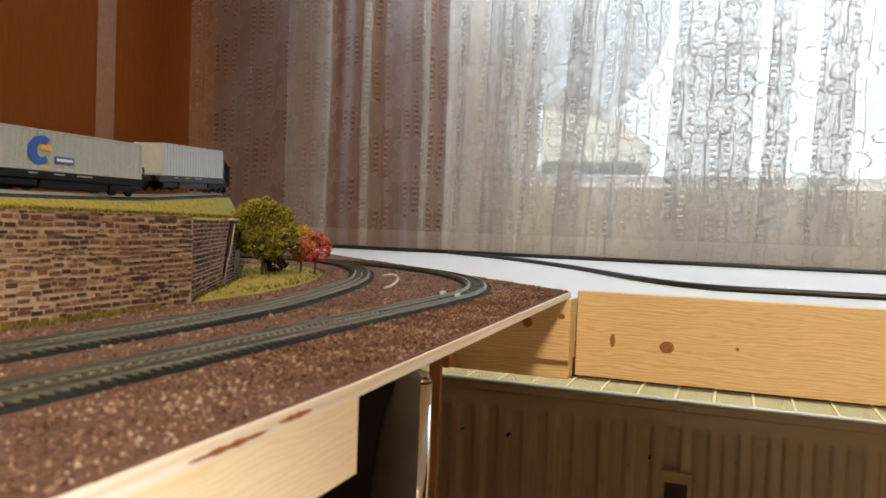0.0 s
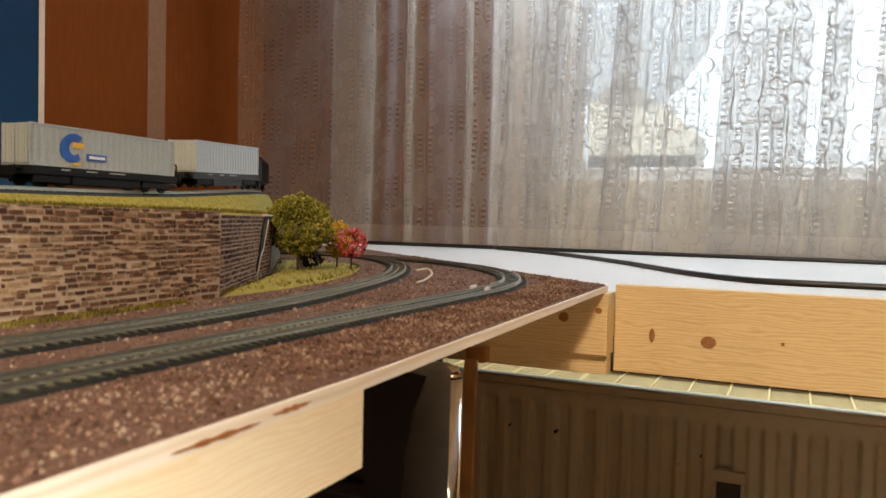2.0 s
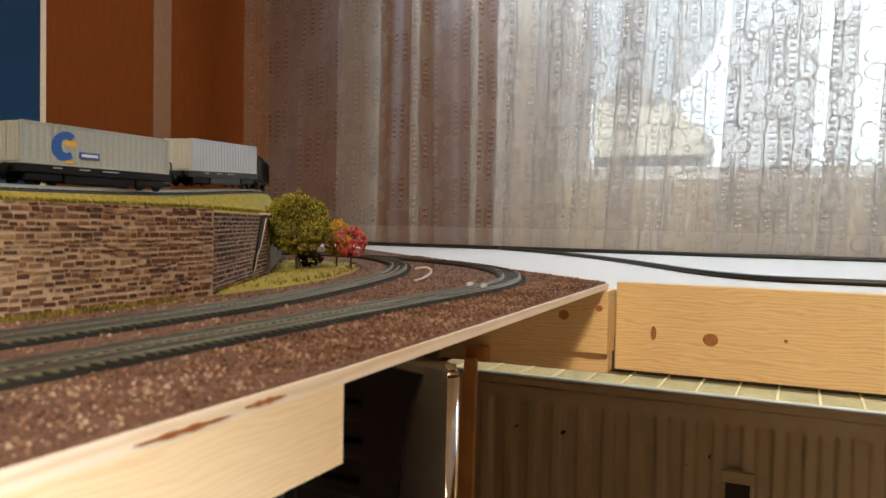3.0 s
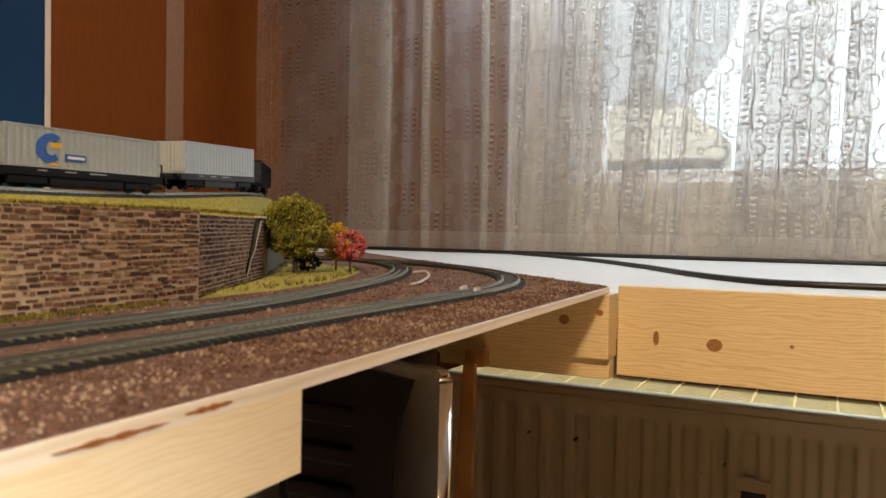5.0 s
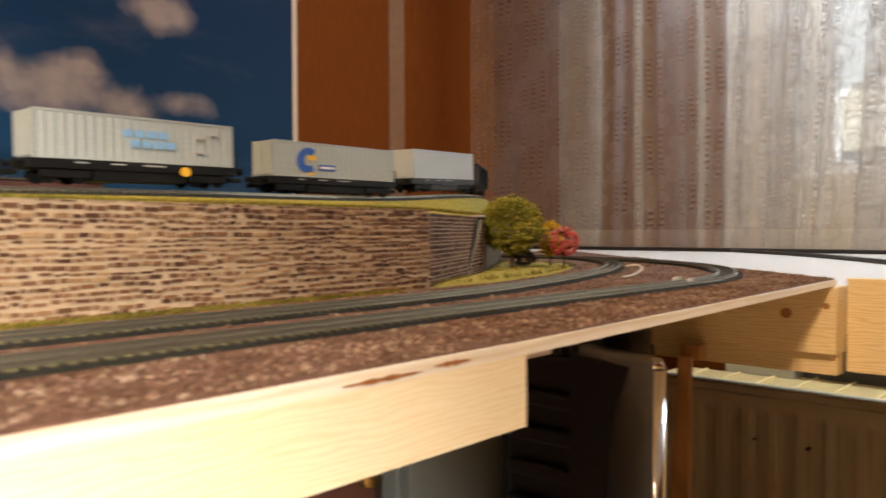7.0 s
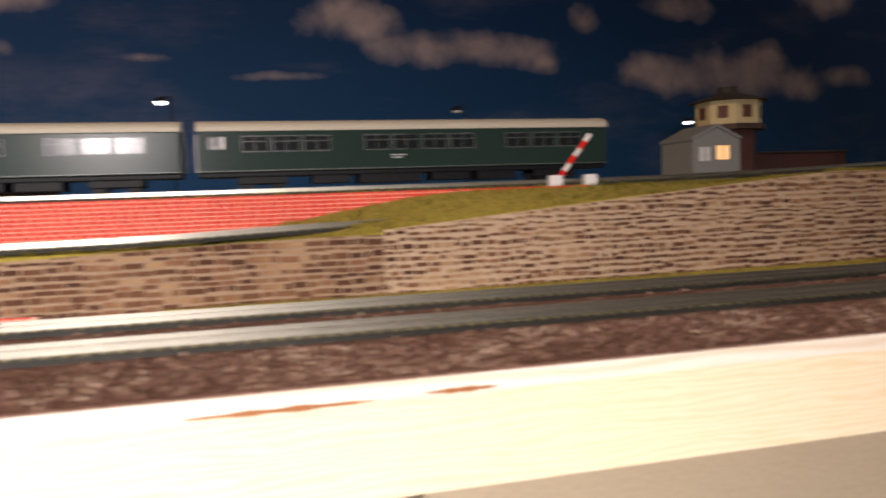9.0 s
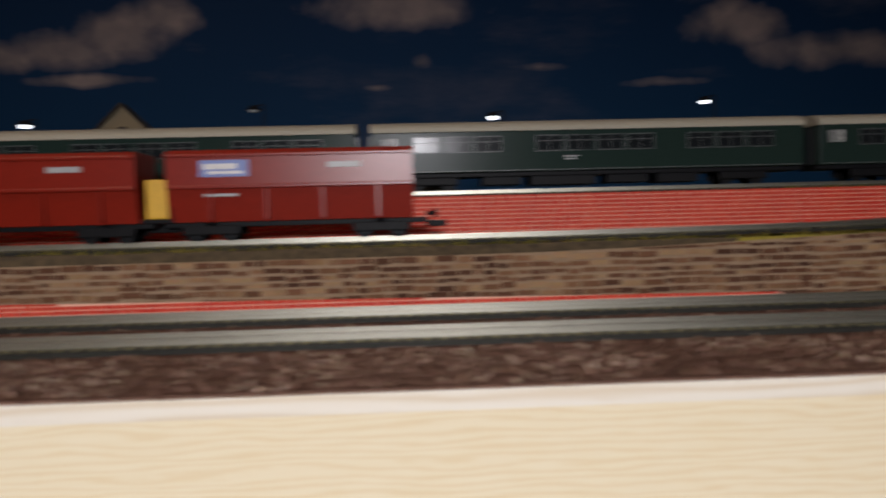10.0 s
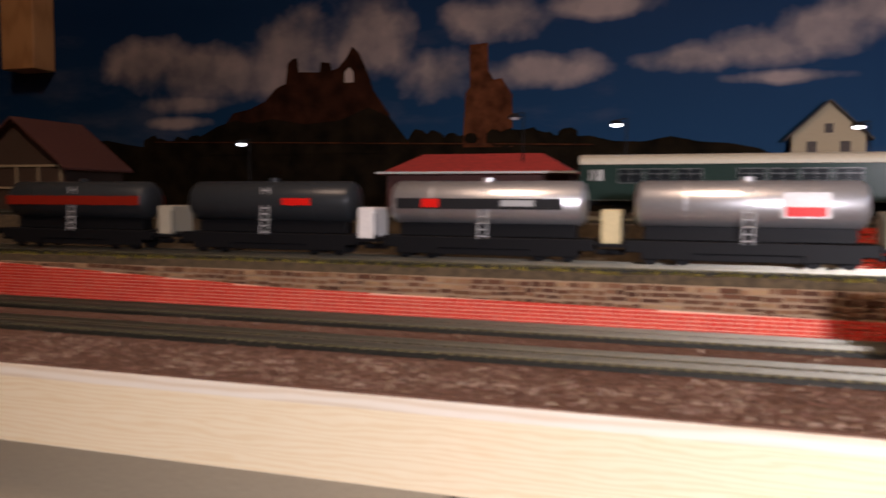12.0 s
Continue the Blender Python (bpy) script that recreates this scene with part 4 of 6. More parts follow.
def land(x0, x1, name, material, parent, label):
    bm = bmesh.new()
    depths = (0.0, 0.006, 0.014, 0.024, 0.036, 0.048, 0.058, 0.068, 0.0695)
    cols = []
    n = round((x1 - x0) / 0.012)
    for i in range(n + 1):
        x = x0 + (x1 - x0) * i / n
        f = wall_line(x) + 0.0004
        ys = [f + (TERRACE - 0.0005 - f) * d / 0.0695 for d in depths] + [TERRACE + 0.0005, 0.29, 0.33, 0.4, 0.5, 0.62, 0.74, 0.843]
        cols.append([bm.verts.new((x, f, 0.0))] + [bm.verts.new((x, y, ground_height(x, y))) for y in ys])
    for a, b in zip(cols, cols[1:]):
        for p, q, r, s in zip(a, b, b[1:], a[1:]):
            bm.faces.new((p, q, r, s))
    return part(name, bm, material, parent, label, smooth=False)


hill = thing("hill", "scenic hill with grass slopes and earth terraces", "hill")
land(-0.80, -0.30, "grass_slope", GRASS, hill, "dry yellow-green grass")
land(-2.55, -0.80, "terrace", SOIL, hill, "dark scattered earth")
bm = bmesh.new()
TOP = ((-0.30, wall_line(-0.30) + 0.0004), (0.1875, 0.2369), (0.40, 0.3524), (0.66, 0.53), (0.72, 0.842), (-0.30, 0.842))
prism(bm, TOP, 0.0, 0.063)
part("core", bm, SOIL, hill)
bm = bmesh.new()
inner = [Vector((x, y)) for x, y in TOP]
rings = []
for k in range(7):
    t = 0.62 * k / 6
    mid = Vector((0.15, 0.6))
    row = []
    for a, b in zip(inner, inner[1:] + inner[:1]):
        for i in range(24):
            p = a.lerp(b, i / 24).lerp(mid, t)
            row.append(bm.verts.new((p.x, p.y, 0.0652 + (0.0018 * noise.noise(Vector((p.x * 45, p.y * 45, 3))) if k else -0.003))))
    rings.append(row)
for a, b in zip(rings, rings[1:]):
    for i in range(len(a)):
        bm.faces.new((a[i], a[(i + 1) % len(a)], b[(i + 1) % len(b)], b[i]))
bm.faces.new(rings[-1])
part("grass_top", bm, GRASS, hill, "dry yellow-green grass")

# the grass plot before the wing wall
bm = bmesh.new()
plot = [(0.172, 0.2345), (0.287, 0.243), (0.38, 0.262), (0.469, 0.292), (0.58, 0.345), (0.66, 0.41), (0.70, 0.50), (0.655, 0.526), (0.398, 0.349), (0.1885, 0.2363)]
rings = []
for k in range(5):
    t = k / 5
    row = []
    for a, b in zip(plot, plot[1:] + plot[:1]):
        for i in range(8):
            p = Vector(a).lerp(Vector(b), i / 8).lerp(Vector((0.44, 0.34)), t)
            row.append(bm.verts.new((p.x, p.y, 0.0004 + 0.004 * min(1, 3 * t) + 0.0012 * noise.noise(Vector((p.x * 70, p.y * 70, 1))) * (k > 0))))
    rings.append(row)
for a, b in zip(rings, rings[1:]):
    for i in range(len(a)):
        bm.faces.new((a[i], a[(i + 1) % len(a)], b[(i + 1) % len(b)], b[i]))
bm.faces.new(rings[-1])
solid("grass_plot", bm, GRASS, "yellow-green grass mat beside the curving track", "grass")


def tufts(name, spots, label, tall=0.0026):
    """Loose grass fibres round the given spots."""
    verts, faces = [], []
    for x, y, z in spots:
        for _ in range(3):
            a, h, w = random.uniform(0, 6.28), tall * random.uniform(0.5, 1.3), 0.0005
            bx, by = x + random.uniform(-0.0015, 0.0015), y + random.uniform(-0.0015, 0.0015)
            lx, ly = random.uniform(-0.5, 0.5) * h, random.uniform(-0.6, 0.3) * h
            n = len(verts)
            verts += [(bx - w * math.cos(a), by - w * math.sin(a), z - 0.0004), (bx + w * math.cos(a), by + w * math.sin(a), z - 0.0004), (bx + lx, by + ly, z + h)]
            faces.append((n, n + 1, n + 2))
    data = bpy.data.meshes.new(name)
    data.from_pydata(verts, [], faces)
    data.materials.append(BLADES)
    tagged(new(name, data), label, "grass", "", "stuff")


spots = [(x, wall_line(x) + 0.0005 + abs(random.gauss(0, 0.006)), 0.0655) for x in [random.uniform(-0.28, 0.187) for _ in range(1500)]]
spots += [(0.188 + 0.21 * t + random.uniform(0, 0.006), 0.2375 + 0.115 * t + random.uniform(0, 0.004), 0.0655) for t in [random.random() for _ in range(250)]]
for _ in range(1500):
    x = random.uniform(-0.75, -0.28)
    y = random.uniform(wall_line(x) + 0.001, 0.30)
    spots.append((x, y, ground_height(x, y)))
for _ in range(1600):
    x = random.uniform(-2.2, -0.7)
    y = wall_line(x) + random.uniform(0.0, 0.012)
    spots.append((x, y, ground_height(x, y)))
tufts("grass_tufts", spots, "dry grass fibres along the top of the stone wall")
spots = []
while len(spots) < 700:
    a, b, t = random.choice(list(zip(plot, plot[1:] + plot[:1]))) + (random.random(),)
    p = Vector(a).lerp(Vector(b), t).lerp(Vector((0.44, 0.34)), random.random() ** 1.6)
    spots.append((p.x, p.y, 0.003))
spots += [(x, wall_line(x) - abs(random.gauss(0, 0.003)) - 0.001, 0.0002) for x in [random.uniform(-0.7, 0.15) for _ in range(2600)]]
tufts("grass_tufts", spots, "grass fibres at the foot of the stone wall", 0.003)
bm = bmesh.new()
verge = []
for i in range(60):
    x = -0.72 + 0.62 * i / 59
    wide = (0.012 + 0.004 * math.sin(i * 0.7)) * smooth_step(-0.10, -0.30, x)
    verge.append([bm.verts.new((x, wall_line(x) - 0.0009 - wide * k / 3, 0.0004 + 0.0022 * (k in (0, 1)) + 0.001 * (k == 2))) for k in range(4)])
for a, b in zip(verge, verge[1:]):
    for k in range(3):
        bm.faces.new((a[k], b[k], b[k + 1], a[k + 1]))
solid("grass_verge", bm, GRASS, "strip of yellow-green grass along the wall's foot", "grass")

# loose grit on the ballast, thickest along the front
verts, faces = [], []
for _ in range(52000):
    x = random.uniform(-1.9, 0.5) if random.random() < 0.72 else random.uniform(0.0, 0.95)
    front = 0.003 + (0.037 * x if x > 0 else 0.0) + (1.01 * (x - 0.539) if x > 0.539 else 0.0)
    rear = wall_line(x) - 0.002 if x < 0.19 else 0.235 + 0.4 * max(0.0, x - 0.287)
    y = front + (0.066 - 0.003) * random.random() ** 0.9 if random.random() < 0.55 else random.uniform(front, max(front, rear))
    r = 0.0005 + 0.0011 * random.random() ** 3
    n = len(verts)
    c = random.uniform(0, 6.28)
    verts += [(x + r * math.cos(c + k * 2.09), y + r * math.sin(c + k * 2.09), -0.0002) for k in range(3)] + [(x + r * 0.5 * math.cos(c + 1 + k * 2.09), y + r * 0.5 * math.sin(c + 1 + k * 2.09), r * random.uniform(0.7, 1.2)) for k in range(3)]
    faces += [(n + 3, n + 4, n + 5)] + [q for k in range(3) for q in ((n + k, n + (k + 1) % 3, n + 3 + k), (n + (k + 1) % 3, n + 3 + (k + 1) % 3, n + 3 + k))]
data = bpy.data.meshes.new("loose_grit")
data.from_pydata(verts, [], faces)
data.materials.append(GRIT)
tagged(new("loose_grit", data), "loose brown grit strewn on the baseboard", "grit", "", "stuff")

# split in the wing wall with a torn strip of card standing out of it
along = pose(0.188, 0.2368, 0.0, 0, 0, math.degrees(math.atan2(0.11, 0.204)))
split = thing("wall_split", "dark split in the wing wall with a torn pale card strip", "torn card", at=along)
# black sheet on the wall's face stands in for the split's shade
bm = bmesh.new()
prism(bm, ((0.150, 0.010), (0.166, 0.030), (0.192, 0.063), (0.222, 0.064), (0.178, 0.024)), -0.0026, -0.0006, "y")
part("gap", bm, BLACK, split, "black sheet painting the shade in the gap")
bm = bmesh.new()
strip_ = [(0.146, 0.003), (0.143, 0.009), (0.152, 0.015), (0.160, 0.024), (0.175, 0.031), (0.190, 0.046), (0.204, 0.060)]
for (u, z), (u2, z2) in zip(strip_, strip_[1:]):
    rod(bm, (u, -0.004, z), (u2, -0.004, z2), 0.0006, n=6)
part("card_strip", bm, CARD, split, "torn pale strip of card")
boxes("capping", CARD, split, (0.196, 0.226, -0.005, 0.004, 0.0632, 0.0652), label="pale bent card capping")
bm = bmesh.new()
box(bm, 0, 0.03, 0, 0.004, 0.0, 0.050, pose(0.402, 0.353, 0, 0, 0, 34))
solid("grey_pier", bm, MORTAR_DARK, "brown card pier behind the tree", "pier")

# ---- backdrop ----
drop = thing("backdrop_panorama", "printed sky panorama with clouds and a ruined castle", "backdrop", kind="structure")
boxes("print", SKY_PRINT, drop, (-3.2, 0.505, 0.846, 0.852, -0.02, 0.62))
boxes("edge_strip", CARD, drop, (0.505, 0.514, 0.845, 0.853, -0.02, 0.62))


def printed(outline, material, label, lift, dx=0.0, dz=0.0):
    bm = bmesh.new()
    prism(bm, [(x + dx, z + dz) for x, z in outline], 0.8458 - lift, 0.8462, "y")
    part("printed_motif", bm, material, drop, label)


hills = [(-3.2, 0.0), (-0.9, 0.0)] + [(-0.9 - 2.3 * i / 60, 0.085 + 0.09 * smooth_step(-0.9, -1.75, -0.9 - 2.3 * i / 60) + 0.006 * math.sin(i * 0.9) + 0.004 * math.sin(i * 2.3)) for i in range(61)]
printed(hills, HILL_PRINT, "dark printed hills", 0.0006)
printed([(-2.30, 0.16), (-2.264, 0.192), (-2.236, 0.223), (-2.205, 0.229), (-2.176, 0.241), (-2.155, 0.262), (-2.138, 0.268), (-2.134, 0.300), (-2.125, 0.308), (-2.117, 0.308), (-2.115, 0.286), (-2.077, 0.284),
         (-2.074, 0.300), (-2.059, 0.298), (-2.056, 0.286), (-2.045, 0.289), (-2.031, 0.304), (-2.020, 0.322), (-2.009, 0.312), (-2.000, 0.293), (-1.990, 0.270), (-1.984, 0.252), (-1.957, 0.214), (-1.951, 0.16)], RUIN_PRINT, "printed castle ruin", 0.0012, -0.018, -0.004)
printed([(-2.35, 0.15), (-2.318, 0.182), (-2.285, 0.198), (-2.25, 0.207), (-2.22, 0.202), (-2.18, 0.208), (-2.12, 0.198), (-2.06, 0.203), (-2.01, 0.222), (-1.975, 0.206), (-1.955, 0.182), (-1.93, 0.15)], HILL_PRINT, "dark printed wood below the ruin", 0.0016)
printed([(-2.033, 0.268), (-2.018, 0.268), (-2.018, 0.284), (-2.025, 0.292), (-2.033, 0.284)], CLOUD_PRINT, "pale sky in the ruin's window", 0.0018, -0.018, -0.006)
printed([(-1.843, 0.16), (-1.839, 0.240), (-1.832, 0.252), (-1.833, 0.313), (-1.805, 0.315), (-1.804, 0.275), (-1.795, 0.260), (-1.783, 0.262), (-1.767, 0.237), (-1.765, 0.16)], TOWER_PRINT, "printed ruined tower", 0.0012, -0.013, -0.003)
printed([(-2.41, 0.1735), (-1.66, 0.158), (-1.66, 0.1592), (-2.41, 0.1747)], TOWER_PRINT, "thin pale line along the printed horizon", 0.0030)
for k in range(26):
    x = -2.42 + 0.72 * k / 25 + random.uniform(-0.01, 0.01)
    r = random.uniform(0.009, 0.019)
    printed([(x + r * math.cos(a * math.pi / 5) * random.uniform(0.8, 1.1), 0.170 + r * (0.9 * math.sin(a * math.pi / 5)) * random.uniform(0.75, 1.1)) for a in range(10)], HILL_PRINT, "dark printed trees", 0.0014 + 0.00003 * k)

# ---- rolling stock ----
def wheel(parent, x, y, r, z=None):
    bm = bmesh.new()
    s = 1 if y > 0 else -1
    rod(bm, (x, y - 0.0008 * s, z or r), (x, y + 0.0008 * s, z or r), r, n=16)
    rod(bm, (x, y + 0.0008 * s, z or r), (x, y + 0.0022 * s, z or r), r * 0.35, n=8)
    return part("wheel", bm, FRAME_BLACK, parent)


def buffers(parent, x, z=0.0125, material=None):
    s = 1 if x > 0 else -1
    for y in (-0.010, 0.010):
        bm = bmesh.new()
        rod(bm, (x, y, z), (x + 0.004 * s, y, z), 0.0011, n=8)
        rod(bm, (x + 0.004 * s, y, z), (x + 0.0052 * s, y, z), 0.0026, n=14)
        part("buffer", bm, material or FRAME_BLACK, parent)
    boxes("coupling", FRAME_BLACK, parent, (min(x, x + 0.011 * s), max(x, x + 0.011 * s), -0.0022, 0.0022, 0.005, 0.0085), bevel=0.0006)


def bars(parent, material, y, rows, label="plain bars of lettering"):
    """Unreadable lettering: plain bars on a side."""
    for x0, x1, z0, z1 in rows:
        boxes("lettering", material, parent, (x0, x1, min(y, y * 1.012), max(y, y * 1.012), z0, z1), label=label)


def bogie(parent, x, r=0.0053, base=0.0105):
    bg = boxes("bogie", FRAME_BLACK, parent, (x - base - 0.006, x + base + 0.006, -0.0125, -0.0105, 0.0035, 0.0085), (x - base - 0.006, x + base + 0.006, 0.0105, 0.0125, 0.0035, 0.0085), (x - 0.004, x + 0.004, -0.0105, 0.0105, 0.005, 0.0105), bevel=0.0005)
    for dx in (-base, base):
        for y in (-0.0088, 0.0088):
            wheel(bg, x + dx, y, r)
    return bg


def loco(at):
    top = thing("shunting_locomotive", "bright red model shunting locomotive with white stripe", "locomotive", at=at)
    boxes("frame", LOCO_GREY, top, (-0.039, 0.039, -0.0135, 0.0135, 0.0048, 0.0165), bevel=0.0006)
    for y0 in (-0.0152, 0.0136):
        boxes("frame_skirt", LOCO_GREY, top, (-0.006, 0.0375, y0, y0 + 0.0016, 0.0035, 0.0162), bevel=0.0003)
    bm = bmesh.new()
    arc = [(0.0168 * math.cos(a), 0.0345 + 0.0050 * math.sin(a)) for a in [math.pi * i / 10 for i in range(11)]]
    prism(bm, [(-0.0165, 0.0142), (0.0165, 0.0142)] + arc, -0.0385, -0.0075, "x")
    part("cab", bm, LOCO_RED, top)
    bm = bmesh.new()
    arc = [(0.0176 * math.cos(a), 0.0348 + 0.0056 * math.sin(a)) for a in [math.pi * i / 12 for i in range(13)]]
    arc2 = [(0.0168 * math.cos(a), 0.0346 + 0.0049 * math.sin(a)) for a in [math.pi * i / 12 for i in range(12, -1, -1)]]
    prism(bm, arc + arc2, -0.0397, -0.0062, "x")
    part("cab_roof", bm, LOCO_WHITE, top, "white cab roof")
    bm = bmesh.new()
    box(bm, -0.0073, 0.0365, -0.0142, 0.0142, 0.0166, 0.0308)
    soften(bm, 0.0012, 3)
    part("hood", bm, LOCO_RED, top)
    boxes("stripe", LOCO_WHITE, top, (-0.0387, -0.0072, -0.01675, 0.01675, 0.0166, 0.0197), (-0.0072, 0.0372, -0.0157, 0.0157, 0.0166, 0.0188), bevel=0.0003)
    boxes("front_frame", LOCO_WHITE, top, (0.0362, 0.0377, -0.0146, -0.0085, 0.0166, 0.0298), (0.0362, 0.0377, 0.0085, 0.0146, 0.0166, 0.0298), (0.0362, 0.0377, -0.0086, 0.0086, 0.0166, 0.0195), (0.0362, 0.0377, -0.0086, 0.0086, 0.028, 0.0298), bevel=0.0004)
    boxes("radiator_grille", BLACK, top, (0.0364, 0.0372, -0.0084, 0.0084, 0.0196, 0.0279))
    boxes("exhaust", LOCO_RED, top, (-0.0062, 0.0002, -0.006, 0.006, 0.031, 0.0425), bevel=0.0008)
    for x, z in ((-0.017, 0.0402), (-0.010, 0.0402), (0.028, 0.0308), (0.033, 0.0308)):
        bm = bmesh.new()
        rod(bm, (x, -0.006, z), (x, -0.006, z + 0.0022), 0.0011, n=10)
        part("roof_fitting", bm, LOCO_WHITE if z > 0.035 else BLACK, top)
    for s in (-1, 1):
        for x0, x1, z0, z1 in ((-0.0345, -0.0310, 0.0255, 0.0325), (-0.0235, -0.0185, 0.0262, 0.0332), (-0.0170, -0.0120, 0.0262, 0.0332)):
            boxes("window", PANE, top, (x0, x1, min(s * 0.0163, s * 0.0168), max(s * 0.0163, s * 0.0168), z0, z1))
        bars(top, LOCO_WHITE, s * 0.0167, ((-0.019, -0.016, 0.0212, 0.0235),), "plain white emblem")
        boxes("hand_wheel", LOCO_WHITE, top, (0.0065, 0.0095, min(s * 0.0155, s * 0.0165), max(s * 0.0155, s * 0.0165), 0.0155, 0.0215), bevel=0.0004)
        bm = bmesh.new()
        for a, b in (((-0.0065, 0.0042), (0.0262, 0.0042)), ((0.0262, 0.0042), (0.0262, 0.0168))):
            rod(bm, (a[0], s * 0.0162, a[1]), (b[0], s * 0.0162, b[1]), 0.00065, n=8)
        part("handrail", bm, LOCO_WHITE, top, "white handrail")
        for z in (0.0055, 0.0095):
            boxes("step", LOCO_WHITE, top, (-0.0385, -0.0305, min(s * 0.0138, s * 0.0165), max(s * 0.0138, s * 0.0165), z, z + 0.0012))
        for x in (-0.022, 0.022):
            wheel(top, x, s * 0.0092, 0.0054)
        for x in (-0.0405, 0.0385):
            bm = bmesh.new()
            rod(bm, (x, s * 0.0125, 0.016), (x, s * 0.0125, 0.0245), 0.0012, n=8)
            part("grab_post", bm, YELLOW, top, "yellow shunter's grab post")
    for y0, y1 in ((-0.012, -0.004), (0.004, 0.012)):
        boxes("window", PANE, top, (-0.0389, -0.0384, y0, y1, 0.0265, 0.033))
    bm = bmesh.new()
    for s in (-1, 1):
        pts = [(0.0 * s, 0.0215), (0.006 * s, 0.0215), (0.0125 * s, 0.0166), (0.0168 * s, 0.0166), (0.0168 * s, 0.0192), (0.0135 * s, 0.0192), (0.0075 * s, 0.0242), (0.0 * s, 0.0242)]
        prism(bm, pts if s > 0 else pts[::-1], -0.0393, -0.0386, "x")
    part("chevron", bm, LOCO_WHITE, top, "white chevron on the cab's end")
    for x in (-0.0388, 0.0378):
        buffers(top, x)
    for y in (-0.011, 0.011):
        bm = bmesh.new()
        rod(bm, (0.0377, y, 0.0205), (0.0392, y, 0.0205), 0.0014, n=12)
        part("headlamp", bm, LOCO_WHITE, top)
    return top


def van(at):
    top = thing("mail_van", "dark green model mail van with a ribbed brown roof", "wagon", at=at)
    boxes("body", VAN_GREEN, top, (-0.058, 0.058, -0.0162, 0.0162, 0.0105, 0.0447), bevel=0.0005)
    bm = bmesh.new()
    arc = [(0.0174 * math.cos(a), 0.0444 + 0.0098 * math.sin(a)) for a in [math.pi * i / 14 for i in range(15)]]
    prism(bm, arc, -0.0592, 0.0592, "x")
    roof = part("roof", bm, VAN_ROOF, top, "weathered brown roof")
    for k in range(9):
        bm = bmesh.new()
        x = -0.0585 + 0.01463 * k
        prism(bm, [(u * 1.02, 0.0444 + (v - 0.0444) * 1.045) for u, v in arc], x - 0.0005, x + 0.0005, "x")
        part("rib", bm, VAN_RIB, roof, "paler rib across the roof")
    boxes("underframe", FRAME_BLACK, top, (-0.058, 0.058, -0.0125, 0.0125, 0.0075, 0.0104), (-0.015, 0.018, -0.009, 0.009, 0.0035, 0.0075), bevel=0.0004)
    for s in (-1, 1):
        def side(name, material, x0, x1, z0, z1, out=0.0004, label=""):
            return boxes(name, material, top, (x0, x1, min(s * 0.0161, s * (0.0162 + out)), max(s * 0.0161, s * (0.0162 + out)), z0, z1), label=label)
        for x0, x1 in ((-0.0138, 0.0), (0.0006, 0.0113)):
            d = side("door", VAN_DOOR, x0, x1, 0.0165, 0.0425, 0.0007, "grey sliding door leaf")
            boxes("door_handle", FRAME_BLACK, d, (x0 + 0.001, x0 + 0.0035, min(s * 0.0168, s * 0.0173), max(s * 0.0168, s * 0.0173), 0.0262, 0.0268))
        for x in (-0.0566, -0.0292, 0.0130, 0.0432):
            side("window", PANE_WHITE, x, x + 0.0106, 0.0358, 0.0420, 0.0003, "frosted white window")
        for x, w in ((-0.0580, 0.0011), (-0.0452, 0.0011), (-0.0318, 0.0022), (-0.0165, 0.0011), (0.0116, 0.0011), (0.0250, 0.0014), (0.0408, 0.0014), (0.0569, 0.0011)):
            side("post", VAN_BRACE, x, x + w, 0.0112, 0.0444, 0.0008)
        side("sill", VAN_BRACE, -0.0578, 0.0578, 0.0108, 0.0132, 0.0006)
        side("cornice", VAN_BRACE, -0.0578, 0.0578, 0.0434, 0.0446, 0.0005)
        for a, b in (((-0.0385, 0.0425), (-0.0440, 0.0135)), ((-0.0385, 0.0425), (-0.0330, 0.0135)), ((-0.0565, 0.034), (-0.0515, 0.0135)), ((-0.0465, 0.034), (-0.0515, 0.0135)), ((0.0130, 0.034), (0.0185, 0.0135)),
                     ((0.0240, 0.034), (0.0185, 0.0135)), ((0.0268, 0.0425), (0.0335, 0.0260)), ((0.0402, 0.0425), (0.0335, 0.0260)), ((0.0335, 0.0260), (0.0335, 0.0135)), ((0.0425, 0.034), (0.0490, 0.0135)), ((0.0560, 0.034), (0.0490, 0.0135))):
            bm = bmesh.new()
            rod(bm, (a[0], s * 0.0163, a[1]), (b[0], s * 0.0163, b[1]), 0.0007, n=6)
            part("brace", bm, VAN_BRACE, top)
        side("emblem", LOCO_RED, -0.0265, -0.0225, 0.0310, 0.0345, 0.0003, "plain red emblem")
        bars(top, LOCO_WHITE, s * 0.0163, ((-0.0290, -0.0267, 0.0272, 0.0296), (-0.0262, -0.0239, 0.0272, 0.0296), (-0.0234, -0.0211, 0.0272, 0.0296), (-0.0292, -0.0207, 0.0247, 0.0255), (-0.026, -0.023, 0.0222, 0.0240)))
        for x in (-0.0365, 0.0385):
            boxes("axle_guard", FRAME_BLACK, top, (x - 0.008, x + 0.008, min(s * 0.0128, s * 0.0142), max(s * 0.0128, s * 0.0142), 0.0035, 0.0105), bevel=0.0005)
            for dx in (-0.0048, 0.0048):
                wheel(top, x + dx, s * 0.0092, 0.0053)
        for x in (-0.0592, 0.0592):
            for y in (0.0035, 0.0145):
                bm = bmesh.new()
                rod(bm, (x, s * y, 0.0105), (x, s * y, 0.0455), 0.0008, n=8)
                part("end_post", bm, VAN_BRACE, top)
